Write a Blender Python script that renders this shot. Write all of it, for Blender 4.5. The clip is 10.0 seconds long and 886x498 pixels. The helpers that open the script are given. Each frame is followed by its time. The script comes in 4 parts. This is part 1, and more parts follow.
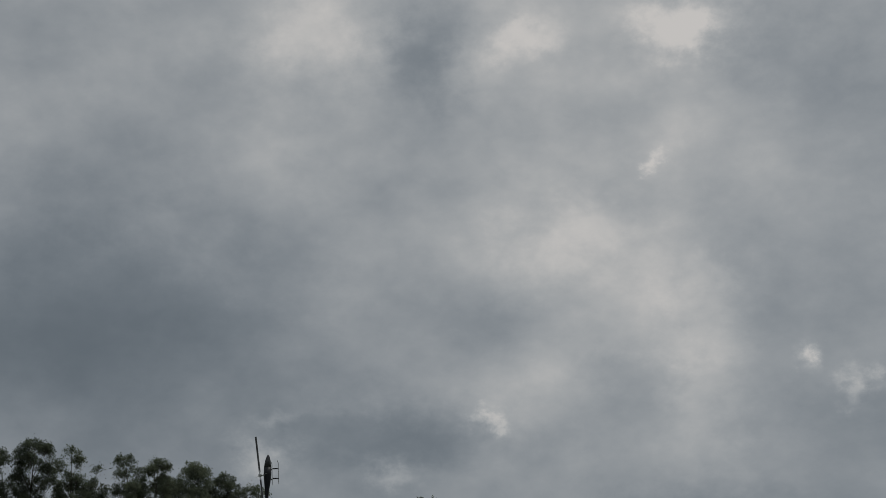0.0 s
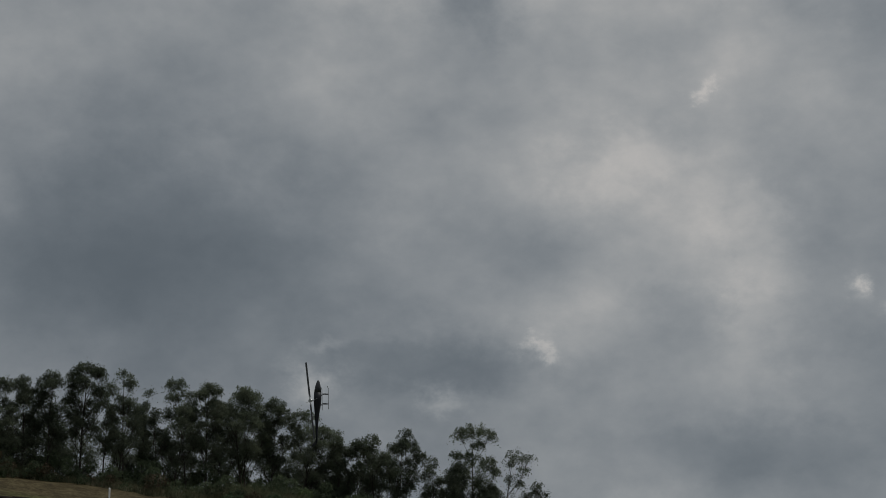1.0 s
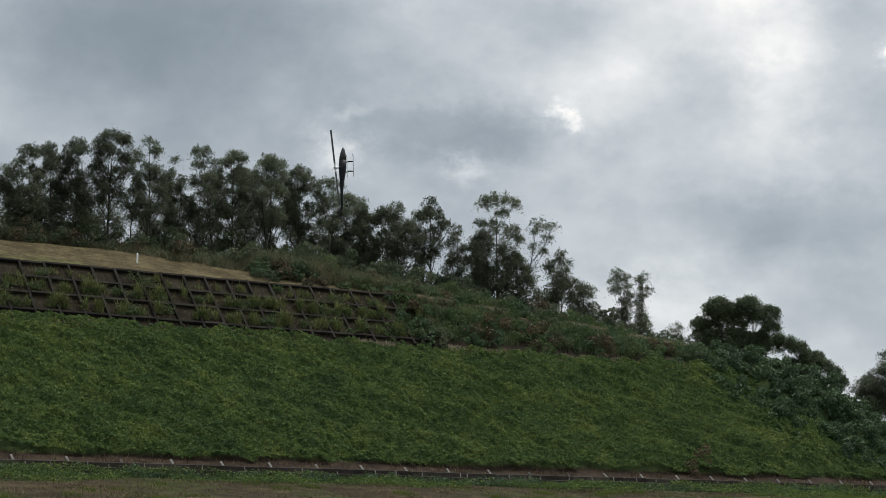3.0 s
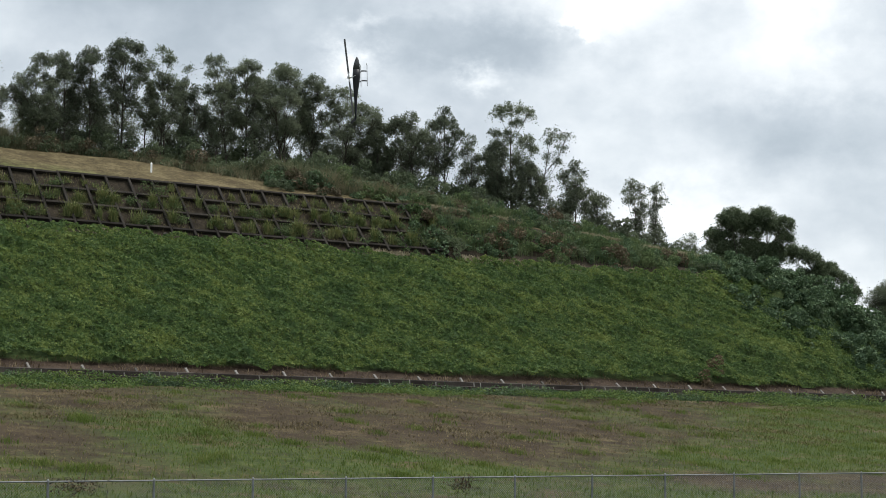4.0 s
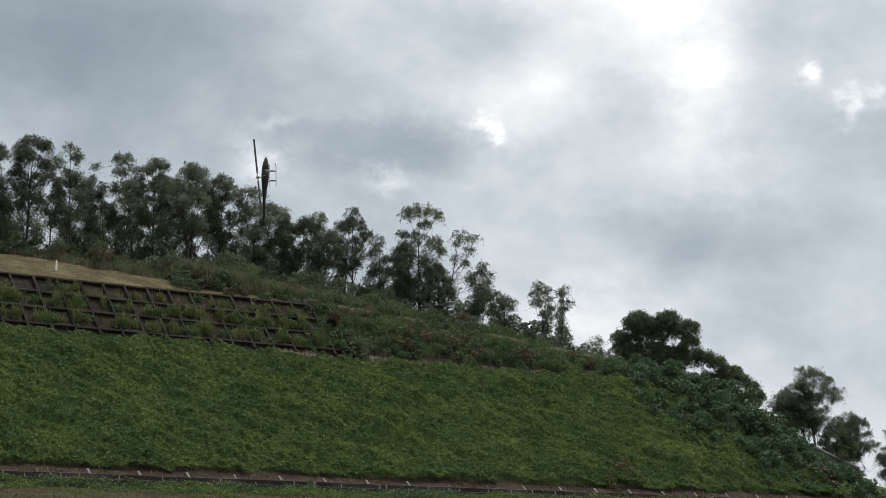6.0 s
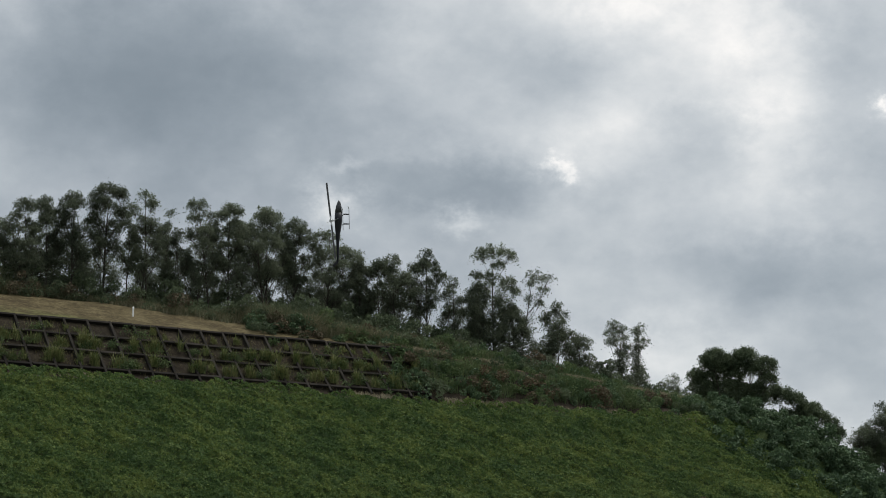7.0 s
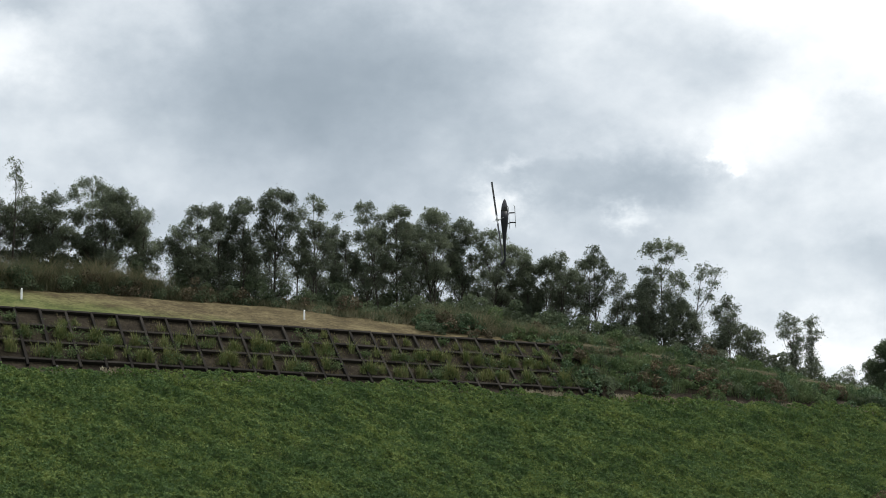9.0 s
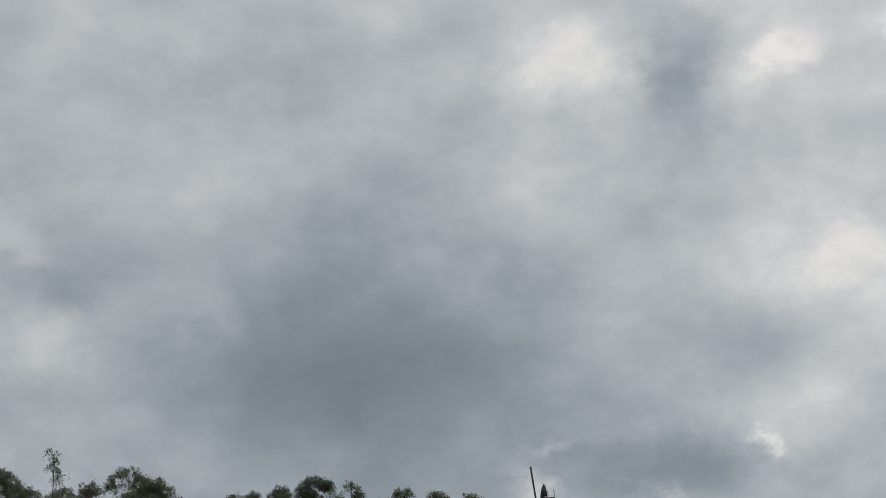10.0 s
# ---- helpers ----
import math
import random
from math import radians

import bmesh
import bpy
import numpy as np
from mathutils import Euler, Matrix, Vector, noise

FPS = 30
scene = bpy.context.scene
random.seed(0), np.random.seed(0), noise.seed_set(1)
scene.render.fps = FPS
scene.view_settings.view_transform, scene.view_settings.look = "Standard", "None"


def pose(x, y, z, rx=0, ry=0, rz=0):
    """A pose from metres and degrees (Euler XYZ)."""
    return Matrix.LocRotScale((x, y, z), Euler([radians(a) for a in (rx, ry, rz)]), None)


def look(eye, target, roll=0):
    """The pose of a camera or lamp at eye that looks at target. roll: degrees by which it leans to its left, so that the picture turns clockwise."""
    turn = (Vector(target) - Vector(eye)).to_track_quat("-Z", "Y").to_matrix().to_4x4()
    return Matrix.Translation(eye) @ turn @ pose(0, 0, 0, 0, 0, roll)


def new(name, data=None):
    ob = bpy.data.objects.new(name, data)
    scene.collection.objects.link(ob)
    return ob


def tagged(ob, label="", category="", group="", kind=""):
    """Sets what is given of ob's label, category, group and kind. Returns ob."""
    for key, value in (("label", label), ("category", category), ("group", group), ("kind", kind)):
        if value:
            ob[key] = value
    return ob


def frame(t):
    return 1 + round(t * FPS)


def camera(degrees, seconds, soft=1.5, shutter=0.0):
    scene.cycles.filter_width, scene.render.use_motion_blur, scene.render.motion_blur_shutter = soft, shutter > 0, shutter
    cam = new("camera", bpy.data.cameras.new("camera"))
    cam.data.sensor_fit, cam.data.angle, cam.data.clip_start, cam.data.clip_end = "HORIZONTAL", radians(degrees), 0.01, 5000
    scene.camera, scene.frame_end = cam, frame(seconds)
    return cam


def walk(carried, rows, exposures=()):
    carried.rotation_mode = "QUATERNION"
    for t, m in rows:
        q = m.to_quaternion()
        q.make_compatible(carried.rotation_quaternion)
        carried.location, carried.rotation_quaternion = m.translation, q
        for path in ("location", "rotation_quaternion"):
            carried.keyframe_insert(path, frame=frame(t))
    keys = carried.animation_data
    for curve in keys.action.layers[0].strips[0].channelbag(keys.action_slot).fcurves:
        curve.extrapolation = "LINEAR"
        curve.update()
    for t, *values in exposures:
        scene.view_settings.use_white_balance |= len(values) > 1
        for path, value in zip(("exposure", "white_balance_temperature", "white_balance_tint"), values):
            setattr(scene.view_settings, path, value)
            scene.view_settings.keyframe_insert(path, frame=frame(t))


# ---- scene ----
# Camera: stands still on the ground and turns. Rows: seconds, turn, tilt, lean in degrees.
HEADING, EYE = 33.6, 1.65
TURNS = (
    (0.0, 2.849, 18.654, -0.924),
    (0.3, 2.365, 18.866, -1.130),
    (0.5, 2.031, 18.751, -1.135),
    (0.8, 1.508, 18.196, -0.332),
    (1.0, 1.170, 16.384, -0.067),
    (1.2, 0.519, 13.821, 0.557),
    (1.5, 0.390, 11.854, 0.547),
    (1.8, 0.717, 10.109, 0.375),
    (2.0, 1.538, 9.526, 0.397),
    (2.2, 1.772, 9.105, 0.400),
    (3.3, 0.049, 8.974, 0.302),
    (3.5, 0.111, 8.375, 0.493),
    (4.0, -0.033, 6.242, 0.464),
    (4.5, 0.000, 8.100, 0.513),
    (5.0, 0.340, 8.394, 0.840),
    (5.5, 2.481, 8.551, 0.690),
    (5.7, 3.064, 8.955, 0.738),
    (6.8, 1.004, 10.473, 0.280),
    (7.0, 0.512, 10.727, 0.068),
    (7.5, -1.379, 11.584, 0.165),
    (8.0, -2.839, 11.662, 0.041),
    (8.2, -3.244, 10.561, 0.055),
    (8.5, -3.789, 8.855, -0.182),
    (9.0, -4.835, 10.687, -0.444),
    (9.3, -5.455, 14.008, -0.848),
    (9.5, -5.672, 16.343, -0.894),
    (10.0, -5.919, 19.670, -1.068),
)
EXPOSURES = (
    (0.0, -0.22), (0.5, -0.36), (1.0, -0.42), (1.5, -0.25), (2.1, 0.52), (3.45, 0.98), (4.0, 1.4), (4.5, 1.5),
    (5.0, 1.35), (5.5, 1.22), (7.0, 0.75), (7.5, 0.75), (8.2, 0.8), (8.6, 1.05), (9.0, 1.3), (9.5, 0.92), (10.0, 0.35),
)
cam = camera(27.38, 10.0, soft=0.5)
walk(cam, [(t, pose(0, 0, EYE, 90 + tilt, 0, -HEADING - turn) @ pose(0, 0, 0, 0, 0, lean)) for t, turn, tilt, lean in TURNS], EXPOSURES)


# ---------------------------------------------------------------- sky and sun
def node(tree, kind, **values):
    made = tree.nodes.new(kind)
    for key, value in values.items():
        setattr(made, key, value)
    return made


def math_node(tree, operation, a, b=None):
    made = node(tree, "ShaderNodeMath", operation=operation)
    for i, v in enumerate((a, b)):
        if v is None:
            continue
        if isinstance(v, (int, float)):
            made.inputs[i].default_value = v
        else:
            tree.links.new(v, made.inputs[i])
    return made.outputs[0]


def vec_node(tree, operation, a, b=None):
    made = node(tree, "ShaderNodeVectorMath", operation=operation)
    for i, v in enumerate((a, b)):
        if v is None:
            continue
        if isinstance(v, tuple):
            made.inputs[i].default_value = v
        else:
            tree.links.new(v, made.inputs[i])
    return made.outputs["Value"] if operation in ("LENGTH", "DOT_PRODUCT") else made.outputs[0]


SUN_AZIMUTH, SUN_HEIGHT = 95.0, 64.0   # degrees from +y towards +x, and above the ground

world = bpy.data.worlds.new("overcast_sky")
scene.world = world
world.use_nodes = True
wt = world.node_tree
wt.nodes.clear()
coord = node(wt, "ShaderNodeTexCoord")
split = node(wt, "ShaderNodeSeparateXYZ")
wt.links.new(coord.outputs["Generated"], split.inputs[0])
azimuth = math_node(wt, "MULTIPLY", math_node(wt, "ARCTAN2", split.outputs[0], split.outputs[1]), 57.2958)
height = math_node(wt, "MULTIPLY", math_node(wt, "ARCSINE", split.outputs[2]), 57.2958)
flat = node(wt, "ShaderNodeCombineXYZ")
wt.links.new(azimuth, flat.inputs[0])
wt.links.new(height, flat.inputs[1])


def sky_noise(scale, detail, rough, stretch=(1, 1, 1), shift=0.0):
    made = node(wt, "ShaderNodeTexNoise")
    made.inputs["Scale"].default_value = scale
    made.inputs["Detail"].default_value = detail
    made.inputs["Roughness"].default_value = rough
    wt.links.new(vec_node(wt, "ADD", vec_node(wt, "MULTIPLY", flat.outputs[0], stretch), (shift, shift * 0.7, shift)), made.inputs["Vector"])
    return made


# cloud edges are torn: the directions are shaken by noise before the banks are laid out
warp = sky_noise(0.28, 5, 0.6, (1, 1.25, 1), 3.0).outputs["Color"]
shaken = vec_node(wt, "ADD", flat.outputs[0], vec_node(wt, "MULTIPLY", vec_node(wt, "SUBTRACT", warp, (0.5, 0.5, 0.5)), (3.4, 2.6, 0)))
wisps = sky_noise(1.3, 6, 0.65, (1, 1.3, 1), 8.0).outputs["Color"]
shaken = vec_node(wt, "ADD", shaken, vec_node(wt, "MULTIPLY", vec_node(wt, "SUBTRACT", wisps, (0.5, 0.5, 0.5)), (1.5, 1.1, 0)))


def bank(total, az, el, wide, high, amount):
    """A cloud bank or a thin place, az degrees to the right of the first heading and el above the ground."""
    off = vec_node(wt, "MULTIPLY", vec_node(wt, "SUBTRACT", shaken, (HEADING + az, el, 0)), (1 / wide, 1 / high, 0))
    d2 = vec_node(wt, "DOT_PRODUCT", off, off)
    bump = math_node(wt, "MULTIPLY", math_node(wt, "EXPONENT", math_node(wt, "MULTIPLY", d2, -1.0)), amount)
    return math_node(wt, "ADD", total, bump)


broad = sky_noise(0.045, 4, 0.5, (1, 1.5, 1), 11.0).outputs["Fac"]
fine = sky_noise(0.22, 7, 0.55, (1, 1.4, 1), 5.0).outputs["Fac"]
cover = math_node(wt, "ADD", math_node(wt, "MULTIPLY", math_node(wt, "SUBTRACT", broad, 0.5), 0.25), math_node(wt, "MULTIPLY", math_node(wt, "SUBTRACT", fine, 0.5), 0.44))
puffs = math_node(wt, "ABSOLUTE", math_node(wt, "SUBTRACT", sky_noise(0.16, 7, 0.58, (1, 1.5, 1), 21.0).outputs["Fac"], 0.5))
cover = math_node(wt, "ADD", cover, math_node(wt, "MULTIPLY", math_node(wt, "SUBTRACT", puffs, 0.08), 0.32))
cover = math_node(wt, "ADD", cover, 0.50)
cover = bank(cover, 11.3, 25.2, 1.25, 0.80, 0.30)
cover = bank(cover, 7.9, 19.2, 2.50, 1.43, 0.14)
cover = bank(cover, 5.8, 25.2, 1.07, 0.54, 0.15)
cover = bank(cover, -1.4, 25.4, 1.96, 1.61, 0.07)
cover = bank(cover, 2.5, 25.1, 1.25, 1.61, -0.12)
cover = bank(cover, 15.1, 24.0, 2.32, 1.61, -0.14)
cover = bank(cover, 14.7, 14.8, 0.32, 0.32, 0.25)
cover = bank(cover, 15.9, 13.7, 0.46, 0.50, 0.25)
cover = bank(cover, 10.0, 21.2, 0.32, 0.25, 0.16)
cover = bank(cover, -8.3, 16.4, 5.36, 3.93, -0.17)
cover = bank(cover, 1.0, 12.8, 3.57, 0.98, -0.18)
cover = bank(cover, -2.4, 13.3, 0.71, 0.29, 0.14)
cover = bank(cover, -3.0, 12.1, 0.80, 0.54, 0.16)
cover = bank(cover, 4.1, 13.4, 0.50, 0.22, 0.20)
cover = bank(cover, 1.2, 11.6, 1.07, 0.32, 0.14)
cover = bank(cover, 8.5, 13.5, 1.79, 1.25, -0.10)
cover = bank(cover, 8.4, 13.6, 4.64, 2.50, 0.20)
cover = bank(cover, 7.1, 7.2, 2.68, 1.07, 0.15)
cover = bank(cover, 11.8, 10.0, 3.57, 1.25, -0.10)
cover = bank(cover, 11.1, 15.2, 1.25, 3.04, 0.10)
cover = bank(cover, -8.6, 16.2, 5.89, 2.50, -0.08)
cover = bank(cover, 1.8, 24.2, 1.61, 1.25, -0.14)
cover = bank(cover, -1.6, 25.2, 2.32, 1.79, 0.12)
cover = bank(cover, 6.9, 18.0, 2.68, 2.14, 0.07)
cover = bank(cover, -19.6, 19.8, 1.61, 0.62, 0.09)
cover = bank(cover, -19.0, 16.5, 1.61, 1.07, 0.07)
cover = bank(cover, -18.6, 18.6, 1.79, 0.71, -0.10)
cover = bank(cover, -18.3, 16.7, 1.96, 1.43, 0.07)
cover = bank(cover, 11.9, 11.1, 5.36, 1.07, 0.05)
cover = bank(cover, -3.0, 12.1, 0.89, 0.71, 0.10)
cover = bank(cover, 0.8, 11.8, 0.71, 0.54, 0.10)
cover = bank(cover, 4.2, 16.2, 2.6, 1.1, -0.08)
cover = bank(cover, 9.4, 14.4, 2.0, 0.9, -0.13)
cover = bank(cover, -9.1, 17.0, 4.0, 3.0, -0.08)
cover = bank(cover, 11.0, 17.6, 1.6, 1.0, 0.10)
cover = bank(cover, 10.0, 20.0, 8.0, 9.0, 0.08)
cover = bank(cover, 4.0, 28.0, 24.0, 7.0, 0.12)
cover = bank(cover, 4.0, 11.5, 24.0, 3.5, -0.10)
cover = math_node(wt, "ADD", math_node(wt, "MULTIPLY", math_node(wt, "SUBTRACT", cover, 0.5), 1.38), 0.565)
ramp = node(wt, "ShaderNodeValToRGB")
ramp.color_ramp.interpolation = "B_SPLINE"
els = ramp.color_ramp.elements
els[0].position, els[0].color = 0.0, (0.130, 0.155, 0.177, 1)
els[1].position, els[1].color = 1.0, (0.70, 0.67, 0.64, 1)
for at, c in ((0.3, (0.192, 0.220, 0.246)), (0.55, (0.30, 0.325, 0.347)), (0.8, (0.45, 0.465, 0.470))):
    els.new(at).color = (*c, 1)
wt.links.new(cover, ramp.inputs[0])
blue = node(wt, "ShaderNodeTexSky", sky_type="NISHITA", sun_disc=False, sun_elevation=radians(SUN_HEIGHT), sun_rotation=radians(SUN_AZIMUTH))
sky_light = node(wt, "ShaderNodeBackground")
sky_light.inputs["Strength"].default_value = 0.05
wt.links.new(blue.outputs[0], sky_light.inputs["Color"])
cloud_light = node(wt, "ShaderNodeBackground")
# an overcast sky grows brighter towards the zenith
rise = node(wt, "ShaderNodeMapRange", interpolation_type="SMOOTHSTEP")
wt.links.new(height, rise.inputs[0])
for i, v in ((1, 27.0), (2, 75.0), (3, 1.0), (4, 2.0)):
    rise.inputs[i].default_value = v
wt.links.new(rise.outputs[0], cloud_light.inputs["Strength"])
wt.links.new(ramp.outputs[0], cloud_light.inputs["Color"])
both = node(wt, "ShaderNodeMixShader")
both.inputs[0].default_value = 0.94
wt.links.new(sky_light.outputs[0], both.inputs[1])
wt.links.new(cloud_light.outputs[0], both.inputs[2])
wt.links.new(both.outputs[0], node(wt, "ShaderNodeOutputWorld").inputs[0])

sun = new("sun", bpy.data.lights.new("sun", "SUN"))
sun.data.energy, sun.data.angle, sun.data.color = 1.3, radians(30), (1.0, 0.96, 0.9)
far = Vector((math.sin(radians(SUN_AZIMUTH)) * math.cos(radians(SUN_HEIGHT)), math.cos(radians(SUN_AZIMUTH)) * math.cos(radians(SUN_HEIGHT)), math.sin(radians(SUN_HEIGHT))))
sun.matrix_world = look(far * 300, (0, 0, 0))


# ---------------------------------------------------------------- materials
def surface(name, colours, scale=1.0, rough=0.9, bump=0.3, fine_scale=9.0, island=0.0, per_object=0.0, glow_through=0.0, metal=0.0):
    """Colours mixed by noise at two sizes, with relief; island and per_object vary the brightness piece by piece."""
    mat = bpy.data.materials.new(name)
    mat.use_nodes = True
    t = mat.node_tree
    bsdf = t.nodes["Principled BSDF"]
    bsdf.inputs["Roughness"].default_value = rough
    bsdf.inputs["Metallic"].default_value = metal
    bsdf.inputs["Specular IOR Level"].default_value = 0.12
    place = node(t, "ShaderNodeNewGeometry").outputs["Position"]
    big = node(t, "ShaderNodeTexNoise")
    big.inputs["Scale"].default_value, big.inputs["Detail"].default_value = scale, 5
    small = node(t, "ShaderNodeTexNoise")
    small.inputs["Scale"].default_value, small.inputs["Detail"].default_value = scale * fine_scale, 6
    t.links.new(place, big.inputs["Vector"])
    t.links.new(place, small.inputs["Vector"])
    value = math_node(t, "ADD", math_node(t, "MULTIPLY", big.outputs["Fac"], 0.6), math_node(t, "MULTIPLY", small.outputs["Fac"], 0.4))
    if island:
        value = math_node(t, "ADD", value, math_node(t, "MULTIPLY", math_node(t, "SUBTRACT", node(t, "ShaderNodeNewGeometry").outputs["Random Per Island"], 0.5), island))
    if per_object:
        value = math_node(t, "ADD", value, math_node(t, "MULTIPLY", math_node(t, "SUBTRACT", node(t, "ShaderNodeObjectInfo").outputs["Random"], 0.5), per_object))
    r = node(t, "ShaderNodeValToRGB")
    e = r.color_ramp.elements
    for i, c in enumerate(colours):
        at = 0.3 + 0.4 * i / max(1, len(colours) - 1)
        if i < 2:
            e[i].position = at
        one = e[i] if i < 2 else e.new(at)
        one.color = (*c, 1)
    t.links.new(value, r.inputs[0])
    t.links.new(r.outputs[0], bsdf.inputs["Base Color"])
    if bump:
        b = node(t, "ShaderNodeBump")
        b.inputs["Strength"].default_value = bump
        t.links.new(small.outputs["Fac"], b.inputs["Height"])
        t.links.new(b.outputs[0], bsdf.inputs["Normal"])
    if glow_through:
        thin = node(t, "ShaderNodeBsdfTranslucent")
        t.links.new(r.outputs[0], thin.inputs["Color"])
        mix = node(t, "ShaderNodeMixShader")
        mix.inputs[0].default_value = glow_through
        t.links.new(bsdf.outputs[0], mix.inputs[1])
        t.links.new(thin.outputs[0], mix.inputs[2])
        t.links.new(mix.outputs[0], t.nodes["Material Output"].inputs["Surface"])
    return mat


# tree leaves lifted and greyed: the haze of distance is put into their colour
LEAF = surface("tree_leaves", ((0.072, 0.087, 0.061), (0.114, 0.134, 0.091), (0.172, 0.197, 0.131)), 0.35, 0.6, 0, 6, island=0.35, per_object=0.2, glow_through=0.54)
LEAF_DARK = surface("dark_leaves", ((0.060, 0.082, 0.050), (0.094, 0.122, 0.070), (0.134, 0.164, 0.094)), 0.4, 0.6, 0, 6, island=0.35, per_object=0.2, glow_through=0.45)
SHRUB = surface("shrub_leaves", ((0.050, 0.084, 0.046), (0.076, 0.120, 0.062), (0.108, 0.158, 0.078)), 0.3, 0.6, 0, 6, island=0.4, glow_through=0.2)
VINE = surface("vine_leaves", ((0.042, 0.078, 0.027), (0.082, 0.130, 0.038), (0.152, 0.188, 0.050)), 0.30, 0.7, 0, 4, island=0.28, glow_through=0.3)
BANK = surface("bank_grass_blades", ((0.060, 0.098, 0.044), (0.095, 0.138, 0.058), (0.148, 0.182, 0.084)), 0.35, 0.8, 0, 5, island=0.4, glow_through=0.3)
MEADOW = surface("meadow_blades", ((0.056, 0.088, 0.018), (0.084, 0.120, 0.026), (0.134, 0.150, 0.045)), 0.3, 0.8, 0, 5, island=0.35, glow_through=0.45)
REED = surface("tall_grass_blades", ((0.110, 0.128, 0.074), (0.172, 0.180, 0.104), (0.270, 0.240, 0.160)), 0.25, 0.8, 0, 5, island=0.5, glow_through=0.2)
WEED = surface("weed_blades", ((0.080, 0.112, 0.040), (0.140, 0.165, 0.060), (0.225, 0.225, 0.095)), 0.5, 0.8, 0, 5, island=0.5, glow_through=0.2)
DRY = surface("dry_grass_blades", ((0.070, 0.066, 0.028), (0.120, 0.100, 0.050), (0.200, 0.165, 0.098)), 0.5, 0.9, 0, 5, island=0.4, glow_through=0.1)
DEAD = surface("dead_brown_leaves", ((0.080, 0.060, 0.038), (0.124, 0.093, 0.058), (0.172, 0.132, 0.084)), 0.6, 0.9, 0, 5, island=0.5, glow_through=0.1)
RUSSET = surface("russet_scrub_leaves", ((0.070, 0.066, 0.042), (0.110, 0.092, 0.060), (0.165, 0.128, 0.086)), 0.7, 0.85, 0, 5, island=0.5, glow_through=0.2)
STRAW = surface("pale_straw_blades", ((0.210, 0.180, 0.118), (0.290, 0.255, 0.175), (0.370, 0.335, 0.240)), 0.8, 0.9, 0, 5, island=0.25, glow_through=0.2)
BARK = surface("bark", ((0.034, 0.030, 0.025), (0.062, 0.055, 0.046), (0.115, 0.102, 0.088)), 1.2, 0.95, 0.6, 8)
CONCRETE = surface("weathered_concrete", ((0.045, 0.042, 0.038), (0.080, 0.075, 0.068), (0.135, 0.128, 0.118)), 0.8, 0.9, 0.5, 12, per_object=0.2)
LATTICE = surface("dark_lattice_concrete", ((0.013, 0.0115, 0.010), (0.022, 0.019, 0.016), (0.044, 0.039, 0.033)), 0.9, 0.95, 0.5, 12, per_object=0.2)
DITCH = surface("dark_ditch_concrete", ((0.022, 0.018, 0.015), (0.040, 0.034, 0.029), (0.072, 0.062, 0.053)), 1.1, 0.95, 0.5, 12, per_object=0.25)
PALE_CONCRETE = surface("pale_concrete", ((0.110, 0.102, 0.092), (0.172, 0.162, 0.148), (0.255, 0.242, 0.225)), 2.0, 0.85, 0.3, 9, per_object=0.2)
WHITE_PAINT = surface("white_paint", ((0.66, 0.66, 0.63), (0.78, 0.78, 0.76), (0.84, 0.84, 0.82)), 4.0, 0.6, 0.1, 9)
GALVANISED = surface("galvanised_steel", ((0.12, 0.125, 0.13), (0.18, 0.185, 0.195), (0.25, 0.255, 0.265)), 6.0, 0.45, 0.1, 9, metal=0.6)


# ---------------------------------------------------------------- mesh helpers
rng = np.random.default_rng(7)


def mesh_from(name, verts, faces, material, smooth=False):
    me = bpy.data.meshes.new(name)
    verts = np.asarray(verts, dtype=np.float32)
    faces = np.asarray(faces, dtype=np.int32)
    k = faces.shape[1]
    me.vertices.add(len(verts))
    me.vertices.foreach_set("co", verts.ravel())
    me.loops.add(faces.size)
    me.loops.foreach_set("vertex_index", faces.ravel())
    me.polygons.add(len(faces))
    me.polygons.foreach_set("loop_start", np.arange(0, faces.size, k, dtype=np.int32))
    me.polygons.foreach_set("loop_total", np.full(len(faces), k, dtype=np.int32))
    me.polygons.foreach_set("use_smooth", np.full(len(faces), smooth))
    me.update(calc_edges=True)
    me.materials.append(material)
    return me


def part(name, data, material, parent, label=""):
    """A bmesh or a mesh as one mesh object under a thing or a part."""
    if isinstance(data, bmesh.types.BMesh):
        me = bpy.data.meshes.new(name)
        data.to_mesh(me)
        data.free()
        me.materials.append(material)
    else:
        me = data
    ob = new(name, me)
    ob.parent = parent
    return tagged(ob, label)


def leaves(points, size, aspect=2.2, up=0.0, spread=0.4, fold=0.25, simple=False, toward=(0, 0, 1)):
    """Folded diamond leaves, turned at random; up leans their faces to the sky or along toward."""
    points = np.asarray(points)
    n = len(points)
    normal = rng.normal(size=(n, 3)) + np.array(toward) * up
    normal /= np.linalg.norm(normal, axis=1)[:, None]
    along = rng.normal(size=(n, 3))
    along -= normal * (along * normal).sum(1)[:, None]
    along /= np.linalg.norm(along, axis=1)[:, None] + 1e-9
    side = np.cross(normal, along)
    s = (size * (1 + spread * rng.uniform(-1, 1, n)))[:, None]
    a, b = along * s * 0.5, side * s * 0.5 / aspect
    lift = normal * s * fold * 0.5
    if simple:
        verts = np.stack([points - a, points + a * 0.4 + b * 1.4, points + a - b], 1).reshape(-1, 3)
        return verts, np.arange(3 * n).reshape(-1, 3)
    verts = np.stack([points - a, points + b + lift, points + a, points - b + lift], 1).reshape(-1, 3)
    i = np.arange(n)[:, None] * 4
    faces = np.concatenate([i + [0, 1, 2], i + [0, 2, 3]], 0)
    return verts, faces


